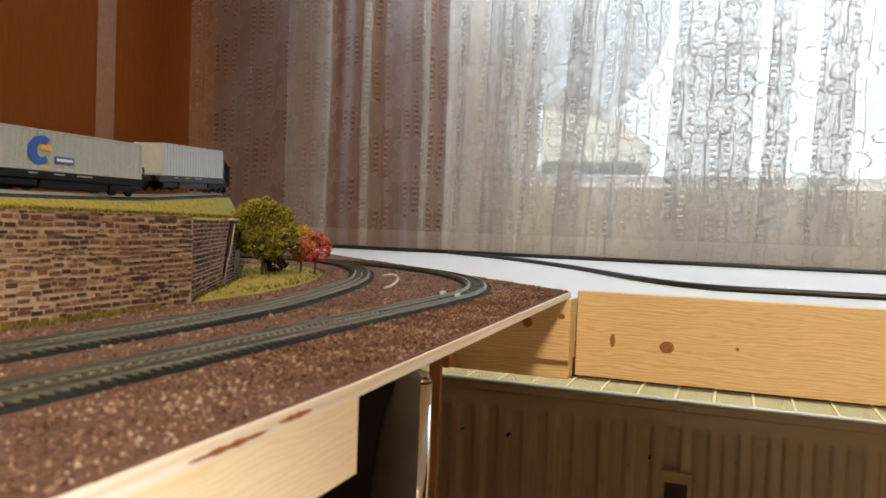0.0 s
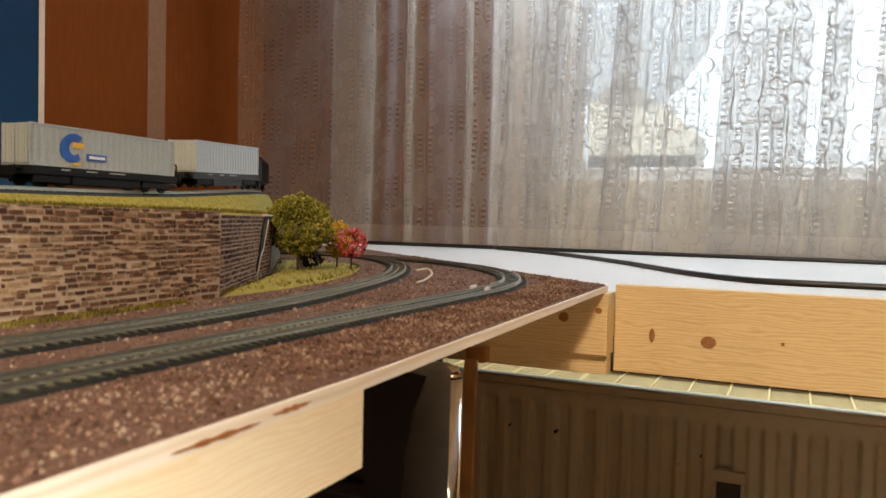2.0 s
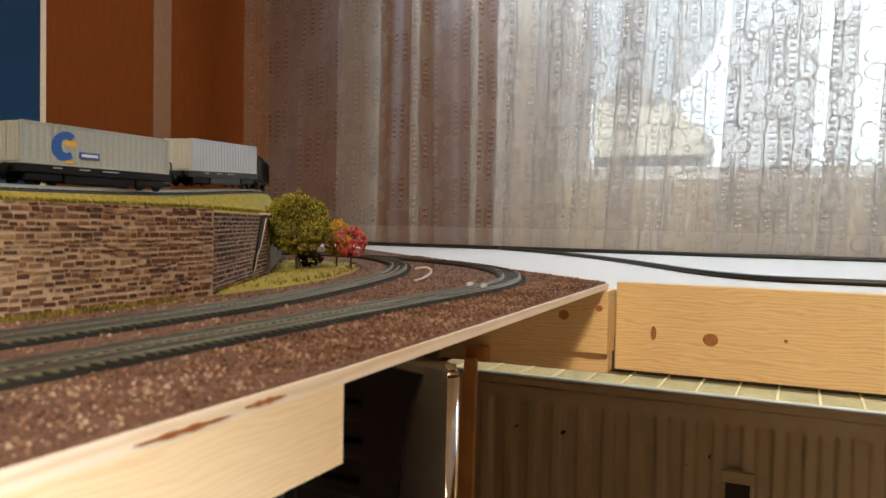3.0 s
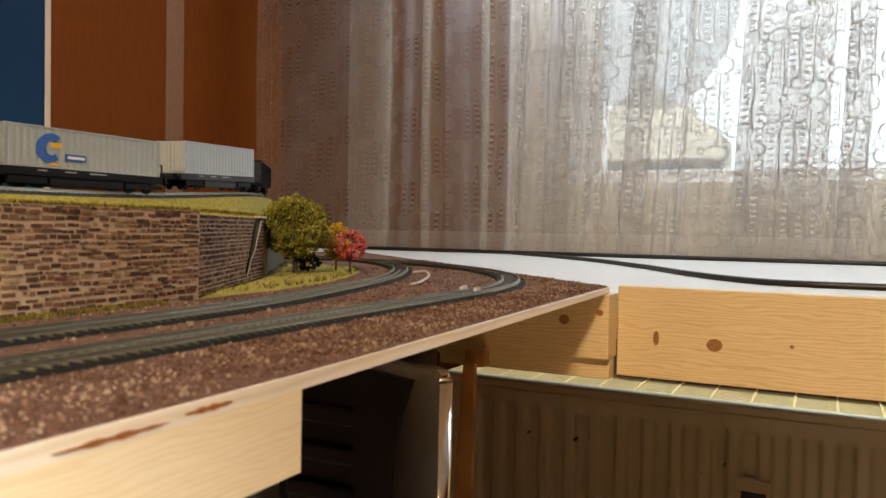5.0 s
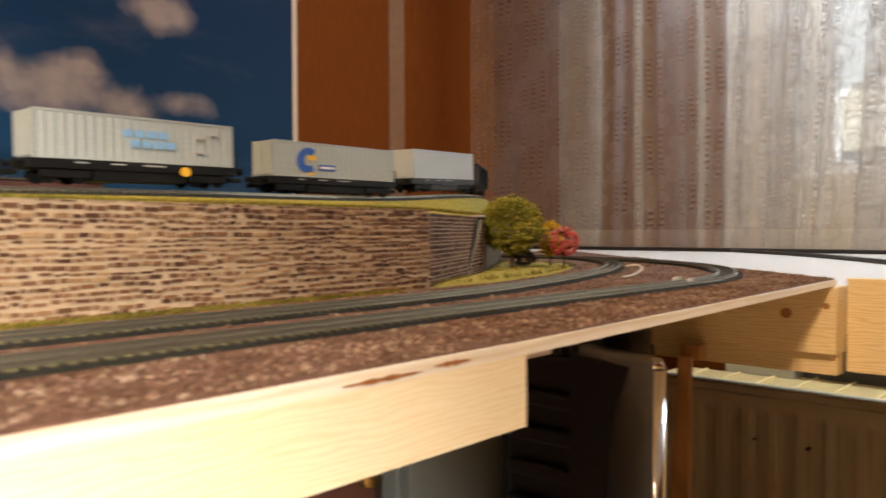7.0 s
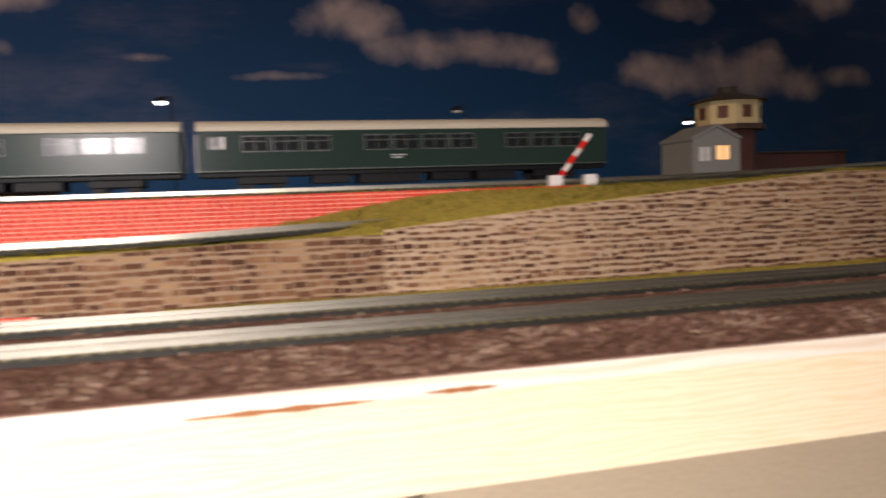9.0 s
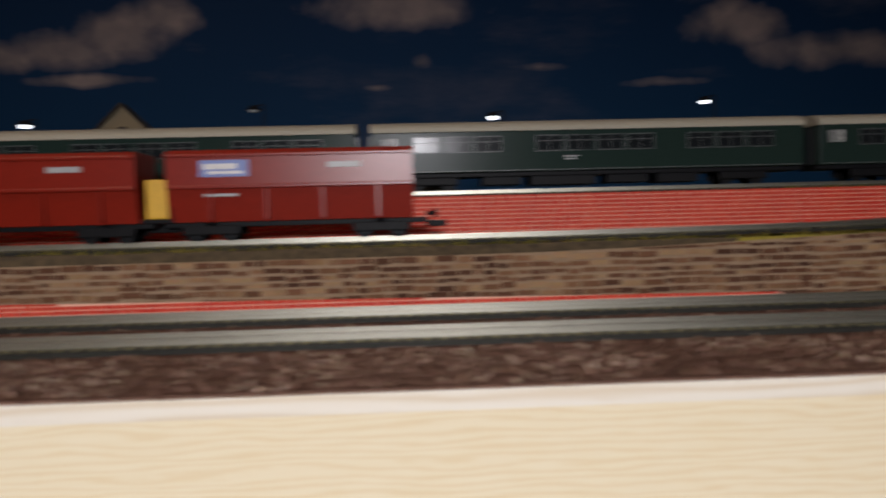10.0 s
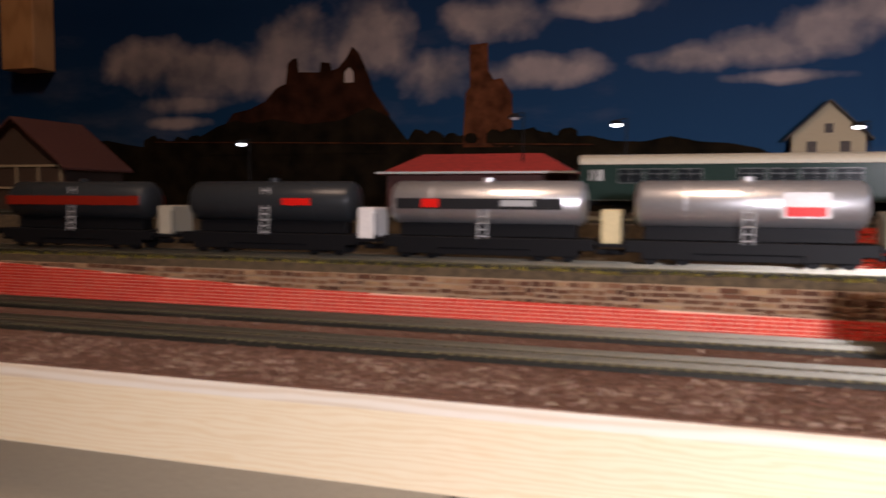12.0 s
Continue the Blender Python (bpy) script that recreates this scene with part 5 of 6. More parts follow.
    for x in (-0.058, 0.058):
        buffers(top, x)
    return top


def coach(at):
    top = thing("passenger_coach", "dark green model passenger coach with a cream roof", "coach", "green coaches", at=at)
    h = 0.1455
    boxes("body", GREEN_COACH, top, (-h, h, -0.0160, 0.0160, 0.0115, 0.0385), bevel=0.0007)
    bm = bmesh.new()
    arc = [(0.0164 * math.cos(a), 0.0384 + 0.0078 * math.sin(a) ** 0.8) for a in [math.pi * i / 12 for i in range(13)]]
    prism(bm, arc, -h - 0.0005, h + 0.0005, "x")
    part("roof", bm, CREAM, top, "cream roof")
    boxes("underframe", FRAME_BLACK, top, (-h, h, -0.0125, 0.0125, 0.0085, 0.0114), (-0.072, -0.046, -0.012, 0.012, 0.0030, 0.0085), (-0.040, 0.004, -0.0122, 0.0122, 0.0024, 0.0085), (0.012, 0.040, -0.011, 0.011, 0.0030, 0.0085), (0.046, 0.074, -0.012, 0.012, 0.0026, 0.0085), bevel=0.0004)
    for x in (-0.105, 0.105):
        bogie(top, x)
    for s in (-1, 1):
        def side(name, material, x0, x1, z0, z1, label=""):
            boxes(name, material, top, (x0, x1, min(s * 0.0159, s * 0.01625), max(s * 0.0159, s * 0.01625), z0, z1), label=label)
        for k in range(12):
            if k in (3, 8):
                continue
            x = -0.1175 + 0.0204 * k
            frame_ = (x - 0.0005, x + 0.0173)
            side("window_frame", COACH_TRIM, *frame_, 0.0246, 0.0351, "grey window frame")
            boxes("window", PANE, top, (x, x + 0.0168, min(s * 0.0162, s * 0.01640), max(s * 0.0162, s * 0.01640), 0.0250, 0.0347))
            for x0, x1, z0, z1 in ((x, x + 0.0168, 0.0312, 0.0315), (x + 0.0082, x + 0.0086, 0.0250, 0.0347)):
                boxes("window_bar", COACH_TRIM, top, (x0, x1, min(s * 0.0163, s * 0.01648), max(s * 0.0163, s * 0.01648), z0, z1))
        for x in (-0.1405, -0.008, 0.1305):
            side("door", GREEN_COACH, x, x + 0.010, 0.0125, 0.0372)
        side("end_window", PANE_WHITE, -0.139, -0.129, 0.0265, 0.0345, "pale end window")
        side("stripe", COACH_TRIM, -h, h, 0.0121, 0.0125, "thin grey sill line")
        bars(top, VAN_DOOR, s * 0.0162, ((-0.018, -0.008, 0.0205, 0.0212), (-0.017, -0.010, 0.0188, 0.0195)))
    for x in (-h, h):
        boxes("gangway", BLACK, top, (min(x, x * 1.013), max(x, x * 1.013), -0.007, 0.007, 0.012, 0.037))
    return top


def hopper(at):
    top = thing("hopper_wagon", "oxide red model hopper wagon with a blue sign", "wagon", "hopper wagons", at=at)
    bm = bmesh.new()
    prism(bm, ((-0.0168, 0.0300), (-0.0168, 0.0468), (-0.0150, 0.0490), (0.0150, 0.0490), (0.0168, 0.0468), (0.0168, 0.0300), (0.0160, 0.0290), (0.0125, 0.0105), (-0.0125, 0.0105), (-0.0160, 0.0290)), -0.068, 0.064, "x")
    part("body", bm, HOPPER_RED, top)
    boxes("ledge", HOPPER_RED, top, (-0.068, 0.064, -0.0180, -0.0160, 0.0283, 0.0302), (-0.068, 0.064, 0.0160, 0.0180, 0.0283, 0.0302), bevel=0.0004)
    boxes("rim", HOPPER_RED, top, (-0.0685, 0.0645, -0.0176, -0.0162, 0.0452, 0.0470), (-0.0685, 0.0645, 0.0162, 0.0176, 0.0452, 0.0470), bevel=0.0004)
    boxes("underframe", FRAME_BLACK, top, (-0.0715, 0.0715, -0.0105, 0.0105, 0.0075, 0.0104), bevel=0.0004)
    for x in (-0.046, 0.046):
        bogie(top, x, base=0.0095)
    for s in (-1, 1):
        for x in (-0.045, -0.015, 0.015, 0.045):
            bm = bmesh.new()
            box(bm, x - 0.0006, x + 0.0006, min(s * 0.0130, s * 0.0172), max(s * 0.0130, s * 0.0172), 0.0115, 0.0285)
            part("rib", bm, HOPPER_RED, top)
        boxes("sign", SIGN_BLUE, top, (-0.050, -0.024, min(s * 0.0167, s * 0.0172), max(s * 0.0167, s * 0.0172), 0.0345, 0.0435), label="plain blue company sign")
        bars(top, LOCO_WHITE, s * 0.0172, ((-0.048, -0.030, 0.0385, 0.0415), (-0.046, -0.027, 0.0360, 0.0376)))
        bars(top, VAN_DOOR, s * 0.0168, ((0.018, 0.036, 0.0385, 0.0415), (-0.048, -0.030, 0.024, 0.0255)))
    for x in (-0.0715, 0.0715):
        buffers(top, x)
    return top


def brake_hut(at, material, label):
    top = thing("brake_platform", label, "brake platform", at=at)
    boxes("cabinet", material, top, (-0.006, 0.006, -0.0135, 0.0135, 0.0125, 0.034), bevel=0.001)
    boxes("platform", FRAME_BLACK, top, (-0.0085, 0.0085, -0.014, 0.014, 0.0105, 0.0125))
    for y in (-0.0138, 0.0138):
        bm = bmesh.new()
        rod(bm, (0.0072, y, 0.0125), (0.0072, y, 0.030), 0.0005, n=6)
        part("railing", bm, FRAME_BLACK, top)
    return top


def tank(at, shell, label, extra):
    top = thing("tank_wagon", label, "wagon", "tank wagons", at=at)
    bm = bmesh.new()
    rings = [(-0.066, 0.0085), (-0.0645, 0.0125), (-0.0615, 0.0147), (0.0615, 0.0147), (0.0645, 0.0125), (0.066, 0.0085)]
    n = 24
    rows = [[bm.verts.new((x, r * math.cos(2 * math.pi * i / n), 0.0375 + r * math.sin(2 * math.pi * i / n))) for i in range(n)] for x, r in rings]
    for a, b in zip(rows, rows[1:]):
        for i in range(n):
            bm.faces.new((a[i], a[(i + 1) % n], b[(i + 1) % n], b[i]))
    bm.faces.new(rows[0][::-1])
    bm.faces.new(rows[-1])
    part("tank", bm, shell, top, smooth=True)
    for x in (-0.036, 0.0, 0.036):
        bm = bmesh.new()
        rod(bm, (x - 0.0008, 0, 0.0375), (x + 0.0008, 0, 0.0375), 0.01495, n=24)
        part("band", bm, shell, top, smooth=False)
    bm = bmesh.new()
    rod(bm, (0, 0, 0.0515), (0, 0, 0.0545), 0.004, n=14)
    part("dome", bm, shell, top)
    boxes("underframe", FRAME_BLACK, top, (-0.0715, 0.0715, -0.0125, 0.0125, 0.0075, 0.0150), (-0.032, 0.032, -0.0115, 0.0115, 0.0030, 0.0075), (-0.060, 0.060, -0.0065, 0.0065, 0.0152, 0.0240), bevel=0.0005)
    for x in (-0.046, 0.046):
        bogie(top, x, base=0.0095)
    for s in (-1, 1):
        bm = bmesh.new()
        for dx in (-0.003, 0.003):
            rod(bm, (dx, s * 0.0158, 0.014), (dx, s * 0.0128, 0.048), 0.0005, n=6)
        for k in range(8):
            z = 0.016 + 0.0042 * k
            rod(bm, (-0.003, s * (0.0157 - 0.0004 * k), z), (0.003, s * (0.0157 - 0.0004 * k), z), 0.0004, n=6)
        part("ladder", bm, VAN_DOOR, top)
        for k, (name, material, x0, x1, z0, z1, words) in enumerate(extra):
            boxes(name, material, top, (x0, x1, min(s * 0.0140, s * (0.0153 + 0.0002 * k)), max(s * 0.0140, s * (0.0153 + 0.0002 * k)), z0, z1), label=words)
    for x in (-0.0715, 0.0715):
        buffers(top, x)
    return top


def container_wagon(at, length, marks, label, wagon_label, paint=None, steel=None):
    steel = steel or CONTAINER
    top = thing("flat_wagon", wagon_label, "wagon", "container wagons", at=at)
    h = length / 2 + 0.004
    boxes("deck", paint or FRAME_BLACK, top, (-h, h, -0.0135, 0.0135, 0.0090, 0.0150), (-h + 0.042, h - 0.042, -0.0125, 0.0125, 0.0025, 0.0090), bevel=0.0004)
    for x in (-h + 0.024, h - 0.024):
        bogie(top, x, base=0.0095)
    for s in (-1, 1):
        bars(top, VAN_DOOR, s * 0.0136, ((-0.045, -0.037, 0.0128, 0.0137), (-0.022, -0.012, 0.0128, 0.0137), (0.0, 0.016, 0.0128, 0.0137)))
    for x in (-h, h):
        buffers(top, x)
    bm = bmesh.new()
    rod(bm, (h - 0.001, -0.013, 0.015), (h - 0.001, -0.013, 0.025), 0.0007, n=8)
    rod(bm, (h - 0.001, -0.013, 0.025), (h - 0.006, -0.013, 0.0255), 0.0007, n=8)
    part("brake_handle", bm, FRAME_BLACK, top)
    hull = thing("shipping_container", label, "container", "containers", at=at @ pose(0, 0, 0.0151))
    half = length / 2
    boxes("core", steel, hull, (-half + 0.0005, half - 0.0005, -0.0133, 0.0133, 0.0002, 0.0296))
    boxes("edge_frame", steel, hull, *[(-half, half, y, y + 0.0012, z, z + 0.0014) for y in (-0.014, 0.0128) for z in (0.0, 0.0286)], *[(x, x + 0.0016, y, y + 0.0012, 0.0014, 0.0286) for x in (-half, half - 0.0016) for y in (-0.014, 0.0128)], bevel=0.0002)
    for s in (-1, 1):
        bm = bmesh.new()
        n = round((length - 0.006) / 0.0060)
        for i in range(n):
            x = -half + 0.003 + (length - 0.006) * (i + 0.5) / n
            a, b = s * 0.0132, s * 0.01375
            prism(bm, ((x - 0.0021, a), (x - 0.0013, b), (x + 0.0013, b), (x + 0.0021, a)), 0.0014, 0.0286)
        part("corrugation", bm, steel, hull)
        for k, (name, material, x0, x1, z0, z1, words) in enumerate(marks):
            boxes(name, material, hull, (x0, x1, min(s * 0.0134, s * (0.0142 + 0.00012 * k)), max(s * 0.0134, s * (0.0142 + 0.00012 * k)), z0, z1), label=words)
        if marks is LOGO:
            bm = bmesh.new()
            turns = [radians(48 + 264 * i / 18) for i in range(19)]
            ring = [(-0.035 + 0.0112 * math.cos(a) + 0.0012 * math.sin(a), 0.0148 + 0.0108 * math.sin(a)) for a in turns]
            ring += [(-0.034 + 0.0050 * math.cos(a), 0.0148 + 0.0052 * math.sin(a)) for a in turns[::-1]]
            prism(bm, ring, min(s * 0.0134, s * 0.0143), max(s * 0.0134, s * 0.0143), "y")
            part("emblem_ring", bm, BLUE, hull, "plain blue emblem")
    for x in (-half, half):
        s = -1 if x < 0 else 1
        for y in (-0.0065, 0.0065):
            boxes("door_leaf", steel, hull, (min(x, x + 0.0004 * s), max(x, x + 0.0004 * s), y - 0.006, y + 0.006, 0.0016, 0.0284))
            for dy in (-0.003, 0.003):
                bm = bmesh.new()
                rod(bm, (x + 0.0007 * s, y + dy, 0.002), (x + 0.0007 * s, y + dy, 0.028), 0.0004, n=6)
                part("lock_rod", bm, steel, hull)
    return top


NEAR, MID, FAR = 0.0052, MIDDLE + 0.0052, UPPER + 0.0052
loco(pose(-1.3735, 0.0863, NEAR))
van(pose(-1.2525, 0.0863, NEAR))
track([(-2.5, 0.215, MIDDLE), (-2.0, 0.215, MIDDLE), (-1.2, 0.215, MIDDLE), (-0.8, 0.216, MIDDLE + 0.001), (-0.66, 0.224, MIDDLE + 0.004), (-0.5, 0.24, MIDDLE + 0.01)],
      "model track with parked goods wagons on the middle terrace", single=(-1.9, -0.7))
UP_LINE = [(-2.5, 0.304, UPPER), (-1.6, 0.304, UPPER), (-0.9, 0.304, UPPER), (-0.45, 0.302, UPPER + 0.0008), (-0.28, 0.300, 0.0650), (-0.1, 0.304, 0.0705), (0.05, 0.318, 0.0728), (0.17, 0.345, 0.0750), (0.27, 0.368, 0.0785), (0.39, 0.398, 0.0855), (0.50, 0.462, 0.0905), (0.60, 0.53, 0.092), (0.68, 0.62, 0.092)]
track(UP_LINE, "model track on the upper level of the hill", single=(-1.3, 0.5))
bm = bmesh.new()
for a, b in zip(spline(UP_LINE, 0.02), spline(UP_LINE, 0.02)[1:]):
    if a[0].x < -0.3:
        continue
    rows = []
    for p, h in (a, b):
        side = Vector((-math.sin(h), math.cos(h), 0))
        rows.append([p + side * u + Vector((0, 0, v)) for u, v in ((-0.034, 0.062 - p.z), (-0.018, 0.0002), (0.018, 0.0002), (0.034, 0.062 - p.z))])
    for i in range(3):
        bm.faces.new([bm.verts.new(q) for q in (rows[0][i], rows[1][i], rows[1][i + 1], rows[0][i + 1])])
part("ramp", bm, GRASS, hill, "grassy ramp under the upper track")
first = coach(pose(-0.5575, 0.304, FAR))
for k in range(1, 4):
    copy_thing(first, pose(-0.5575 - 0.3015 * k, 0.304, FAR))
first = hopper(pose(-1.0425, 0.215, MID))
for k in range(1, 3):
    copy_thing(first, pose(-1.0425 - 0.148 * k, 0.215, MID))
for x, material, label in ((-1.1165, YELLOW, "yellow brake platform between hopper wagons"), (-1.2645, LOCO_WHITE, "white brake platform between hopper wagons"), (-1.4175, CREAM, "cream brake platform beside a tank wagon"), (-1.577, TOWER_CREAM, "tan brake platform between tank wagons"), (-1.742, LOCO_WHITE, "white brake platform between tank wagons"), (-1.905, CREAM, "cream brake platform beside a tank wagon")):
    brake_hut(pose(x, 0.215, MID), material, label)
tank(pose(-1.497, 0.215, MID), SILVER, "silver model tank wagon with a red and white sign", (("sign", LOCO_WHITE, 0.018, 0.044, 0.030, 0.045, "plain white sign"), ("sign_field", LOCO_RED, 0.020, 0.042, 0.031, 0.0365, "plain red sign field")))
tank(pose(-1.659, 0.215, MID), SILVER, "silver model tank wagon with a black stripe", (("stripe", BLACK, -0.060, 0.052, 0.0335, 0.0405, "black stripe along the tank"), ("emblem", LOCO_RED, -0.042, -0.030, 0.0345, 0.0402, "plain red emblem"), ("sign", VAN_DOOR, 0.012, 0.034, 0.0355, 0.0395, "plain grey sign")))
tank(pose(-1.8195, 0.215, MID), DARK_TANK, "dark grey model tank wagon with red lettering", (("lettering", LOCO_RED, 0.014, 0.036, 0.035, 0.040, "plain red bar of lettering"),))
tank(pose(-1.99, 0.215, MID), DARK_TANK, "dark model tank wagon with a dull red stripe", (("stripe", HOPPER_RED, -0.063, 0.063, 0.034, 0.041, "dark red stripe along the tank"),))
LOGO = (("logo_corner", YELLOW, -0.0345, -0.0250, 0.0150, 0.0190, "plain yellow emblem field"), ("logo_corner", YELLOW, -0.0350, -0.0275, 0.0022, 0.0042, "plain yellow emblem field"), ("sign", BLUE, -0.022, -0.004, 0.0065, 0.0115, "plain blue name plate"), ("lettering", LOCO_WHITE, -0.0205, -0.0055, 0.0080, 0.0100, "plain white bar of lettering"))
FRAMED = tuple(("lettering", PALE_BLUE, -0.014 + 0.0085 * k + shift, -0.0075 + 0.0085 * k + shift, z, z + 0.0048, "pale blue block of lettering") for z, shift in ((0.0165, 0.0), (0.0098, 0.005)) for k in range(4))
FRAMED += (("lettering", VAN_DOOR, 0.040, 0.046, 0.0185, 0.0200, "grey bar of lettering"), ("lettering", VAN_DOOR, 0.040, 0.046, 0.0085, 0.0100, "grey bar of lettering"), ("lettering", VAN_DOOR, 0.050, 0.056, 0.0215, 0.0228, "grey bar of lettering"))
first = container_wagon(pose(-0.030, 0.305, 0.0788, 0, -0.8, 2.5), 0.140, FRAMED, "light grey shipping container with pale blue lettering", "black model flat wagon carrying a grey container")
container_wagon(pose(0.1720, 0.3470, 0.0798, 0, -0.4, 2.0), 0.143, LOGO, "light grey corrugated container with a blue emblem", "black model flat wagon with a brake handle")
container_wagon(pose(0.357, 0.386, 0.0908, 0, -2.5, 14.0), 0.140, (), "pale corrugated shipping container on a flat wagon", "dark grey model flat wagon on the curve", DARK_TANK, CONTAINER_WHITE)
boxes("wheel_mount", FRAME_BLACK, first, (0.028, 0.032, -0.0145, -0.0136, 0.008, 0.0125))
bm = bmesh.new()
rod(bm, (0.030, -0.0165, 0.0102), (0.030, -0.0145, 0.0102), 0.0034, n=16)
part("hand_wheel", bm, YELLOW, first, "yellow hand brake wheel")
dark = thing("box_wagon", "dark grey model goods wagon at the train's end", "wagon", at=pose(0.553, 0.497, 0.0965, 0, 0, 33))
boxes("body", DARK_TANK, dark, (-0.058, 0.058, -0.0155, 0.0155, 0.012, 0.038), bevel=0.0008)
boxes("roof", FRAME_BLACK, dark, (-0.059, 0.059, -0.0162, 0.0162, 0.038, 0.0405), bevel=0.001)
for k in range(9):
    boxes("rib", DARK_TANK, dark, (-0.054 + 0.0132 * k, -0.0525 + 0.0132 * k, -0.0165, -0.0155, 0.012, 0.038))
for x in (-0.04, 0.04):
    bogie(dark, x, base=0.0085)
buffers(dark, 0.058)
buffers(dark, -0.058)

# ---- buildings and trees on the hill ----
tower = thing("signal_tower", "cream model signal tower on a dark brick base", "signal tower", at=pose(-0.115, 0.56, UPPER))
def ring8(r, squash=1.0):
    return [(r * math.cos(math.pi / 8 + math.pi / 4 * i), squash * r * math.sin(math.pi / 8 + math.pi / 4 * i)) for i in range(8)]
bm = bmesh.new()
prism(bm, ring8(0.031), -0.002, 0.062)
part("base", bm, TOWER_RED, tower, "dark red brick base")
bm = bmesh.new()
prism(bm, ring8(0.0415), 0.062, 0.068)
part("gallery", bm, TIMBER, tower)
bm = bmesh.new()
prism(bm, ring8(0.0375), 0.068, 0.0955)
part("cabin", bm, TOWER_CREAM, tower)
bm = bmesh.new()
low = [bm.verts.new((u, v, 0.0955)) for u, v in ring8(0.046)]
high = [bm.verts.new((u, v, 0.106)) for u, v in ring8(0.013)]
for i in range(8):
    bm.faces.new((low[i], low[(i + 1) % 8], high[(i + 1) % 8], high[i]))
bm.faces.new(low[::-1])
bm.faces.new(high)
roof = part("roof", bm, ROOF_DARK, tower)
bm = bmesh.new()
prism(bm, ring8(0.012), 0.106, 0.113)
part("turret", bm, ROOF_DARK, roof)
for i in range(8):
    a = math.pi / 4 * i
    bm = bmesh.new()
    box(bm, 0.0345, 0.0351, -0.006, 0.006, 0.075, 0.089, Matrix.Rotation(a, 4, "Z"))
    win = part("window", bm, SHUTTER, tower)
    bm = bmesh.new()
    box(bm, 0.0352, 0.0356, -0.0006, 0.0006, 0.075, 0.089, Matrix.Rotation(a, 4, "Z"))
    part("window_bar", bm, TOWER_RED, win)


low_wall = thing("low_wall", "low dark red model wall beside the signal tower", "wall")
boxes("wall_body", TOWER_RED, low_wall, (-0.085, 0.075, 0.585, 0.595, UPPER - 0.002, UPPER + 0.036), bevel=0.001)
boxes("coping", ROOF_DARK, low_wall, (-0.087, 0.077, 0.583, 0.597, UPPER + 0.0361, UPPER + 0.0385), bevel=0.0006)


def gabled(name, label, at, wide, deep, wall_high, roof_high, wall, roof_material, over=0.004, category="house", windows=()):
    top = thing(name, label, category, at=at)
    bm = bmesh.new()
    w = wide / 2
    prism(bm, ((-w, -0.002), (w, -0.002), (w, wall_high), (0, wall_high + roof_high), (-w, wall_high)), -deep / 2, deep / 2, "y")
    part("wall", bm, wall, top)
    t, k = 0.0025, roof_high / w
    for s in (-1, 1):
        bm = bmesh.new()
        pts = [(0, wall_high + roof_high + 0.0005), (s * (w + over), wall_high - over * k + 0.0005), (s * (w + over), wall_high - over * k + t + 0.0005), (0, wall_high + roof_high + t + 0.0005)]
        prism(bm, pts if s < 0 else pts[::-1], -deep / 2 - over, deep / 2 + over, "y")
        part("roof", bm, roof_material, top)
    for x, z, ww, hh, material in windows:
        win = boxes("window", material, top, (x - ww / 2, x + ww / 2, -deep / 2 - 0.0006, -deep / 2 + 0.0002, z - hh / 2, z + hh / 2))
        boxes("window_frame", WHITE if material is PANE else TIMBER, win, (x - 0.0004, x + 0.0004, -deep / 2 - 0.001, -deep / 2 - 0.0006, z - hh / 2, z + hh / 2))
    return top


hut = gabled("grey_hut", "small grey model hut with a lit window", pose(-0.276, 0.375, UPPER + 0.001), 0.047, 0.05, 0.036, 0.011, GREY_PLASTER, GREY_PLASTER, 0.001, "hut", ((0.006, 0.025, 0.012, 0.012, WINDOW_GLOW), (-0.012, 0.024, 0.010, 0.012, PANE_WHITE)))
gabled("village_house", "cream model house with a dark gabled roof", pose(-1.355, 0.833, UPPER), 0.088, 0.02, 0.103, 0.043, PLASTER, ROOF_DARK, 0.008, windows=((-0.02, 0.088, 0.012, 0.014, ROOF_DARK), (0.02, 0.088, 0.012, 0.014, ROOF_DARK), (0.0, 0.112, 0.01, 0.012, ROOF_DARK)))
station = thing("station_building", "model station with a long red tiled roof", "station", at=pose(-1.715, 0.42, UPPER))
boxes("wall", TOWER_RED, station, (-0.085, 0.085, -0.03, 0.03, -0.002, 0.040))
bm = bmesh.new()
prism(bm, ((-0.038, 0.040), (0.038, 0.040), (0.006, 0.060), (-0.006, 0.060)), -0.092, 0.092, "x")
for v in bm.verts:
    if v.co.z > 0.05:
        v.co.x *= 0.62
part("roof", bm, ROOF_RED, station, "dark red tiled roof")
boxes("gutter", VAN_DOOR, station, (-0.093, 0.093, -0.0395, -0.037, 0.0405, 0.0425))
for k in range(7):
    boxes("window", PANE, station, (-0.074 + 0.023 * k, -0.062 + 0.023 * k, -0.0306, -0.0298, 0.014, 0.031))
barn = gabled("timbered_house", "dark model house with pale timbers and a red-brown roof", pose(-2.235, 0.43, UPPER), 0.13, 0.09, 0.052, 0.05, TIMBER, TOWER_RED, 0.008)
for x in (-0.06, -0.03, 0.0, 0.03, 0.06):
    boxes("timber", PLASTER, barn, (x - 0.0012, x + 0.0012, -0.0462, -0.0448, 0.0, 0.052))
for z in (0.0, 0.026, 0.050):
    boxes("timber", PLASTER, barn, (-0.065, 0.065, -0.0463, -0.0447, z, z + 0.0025))
gate = thing("level_crossing_gate", "red and white model barrier with white posts", "barrier", at=pose(-0.448, 0.277, UPPER))
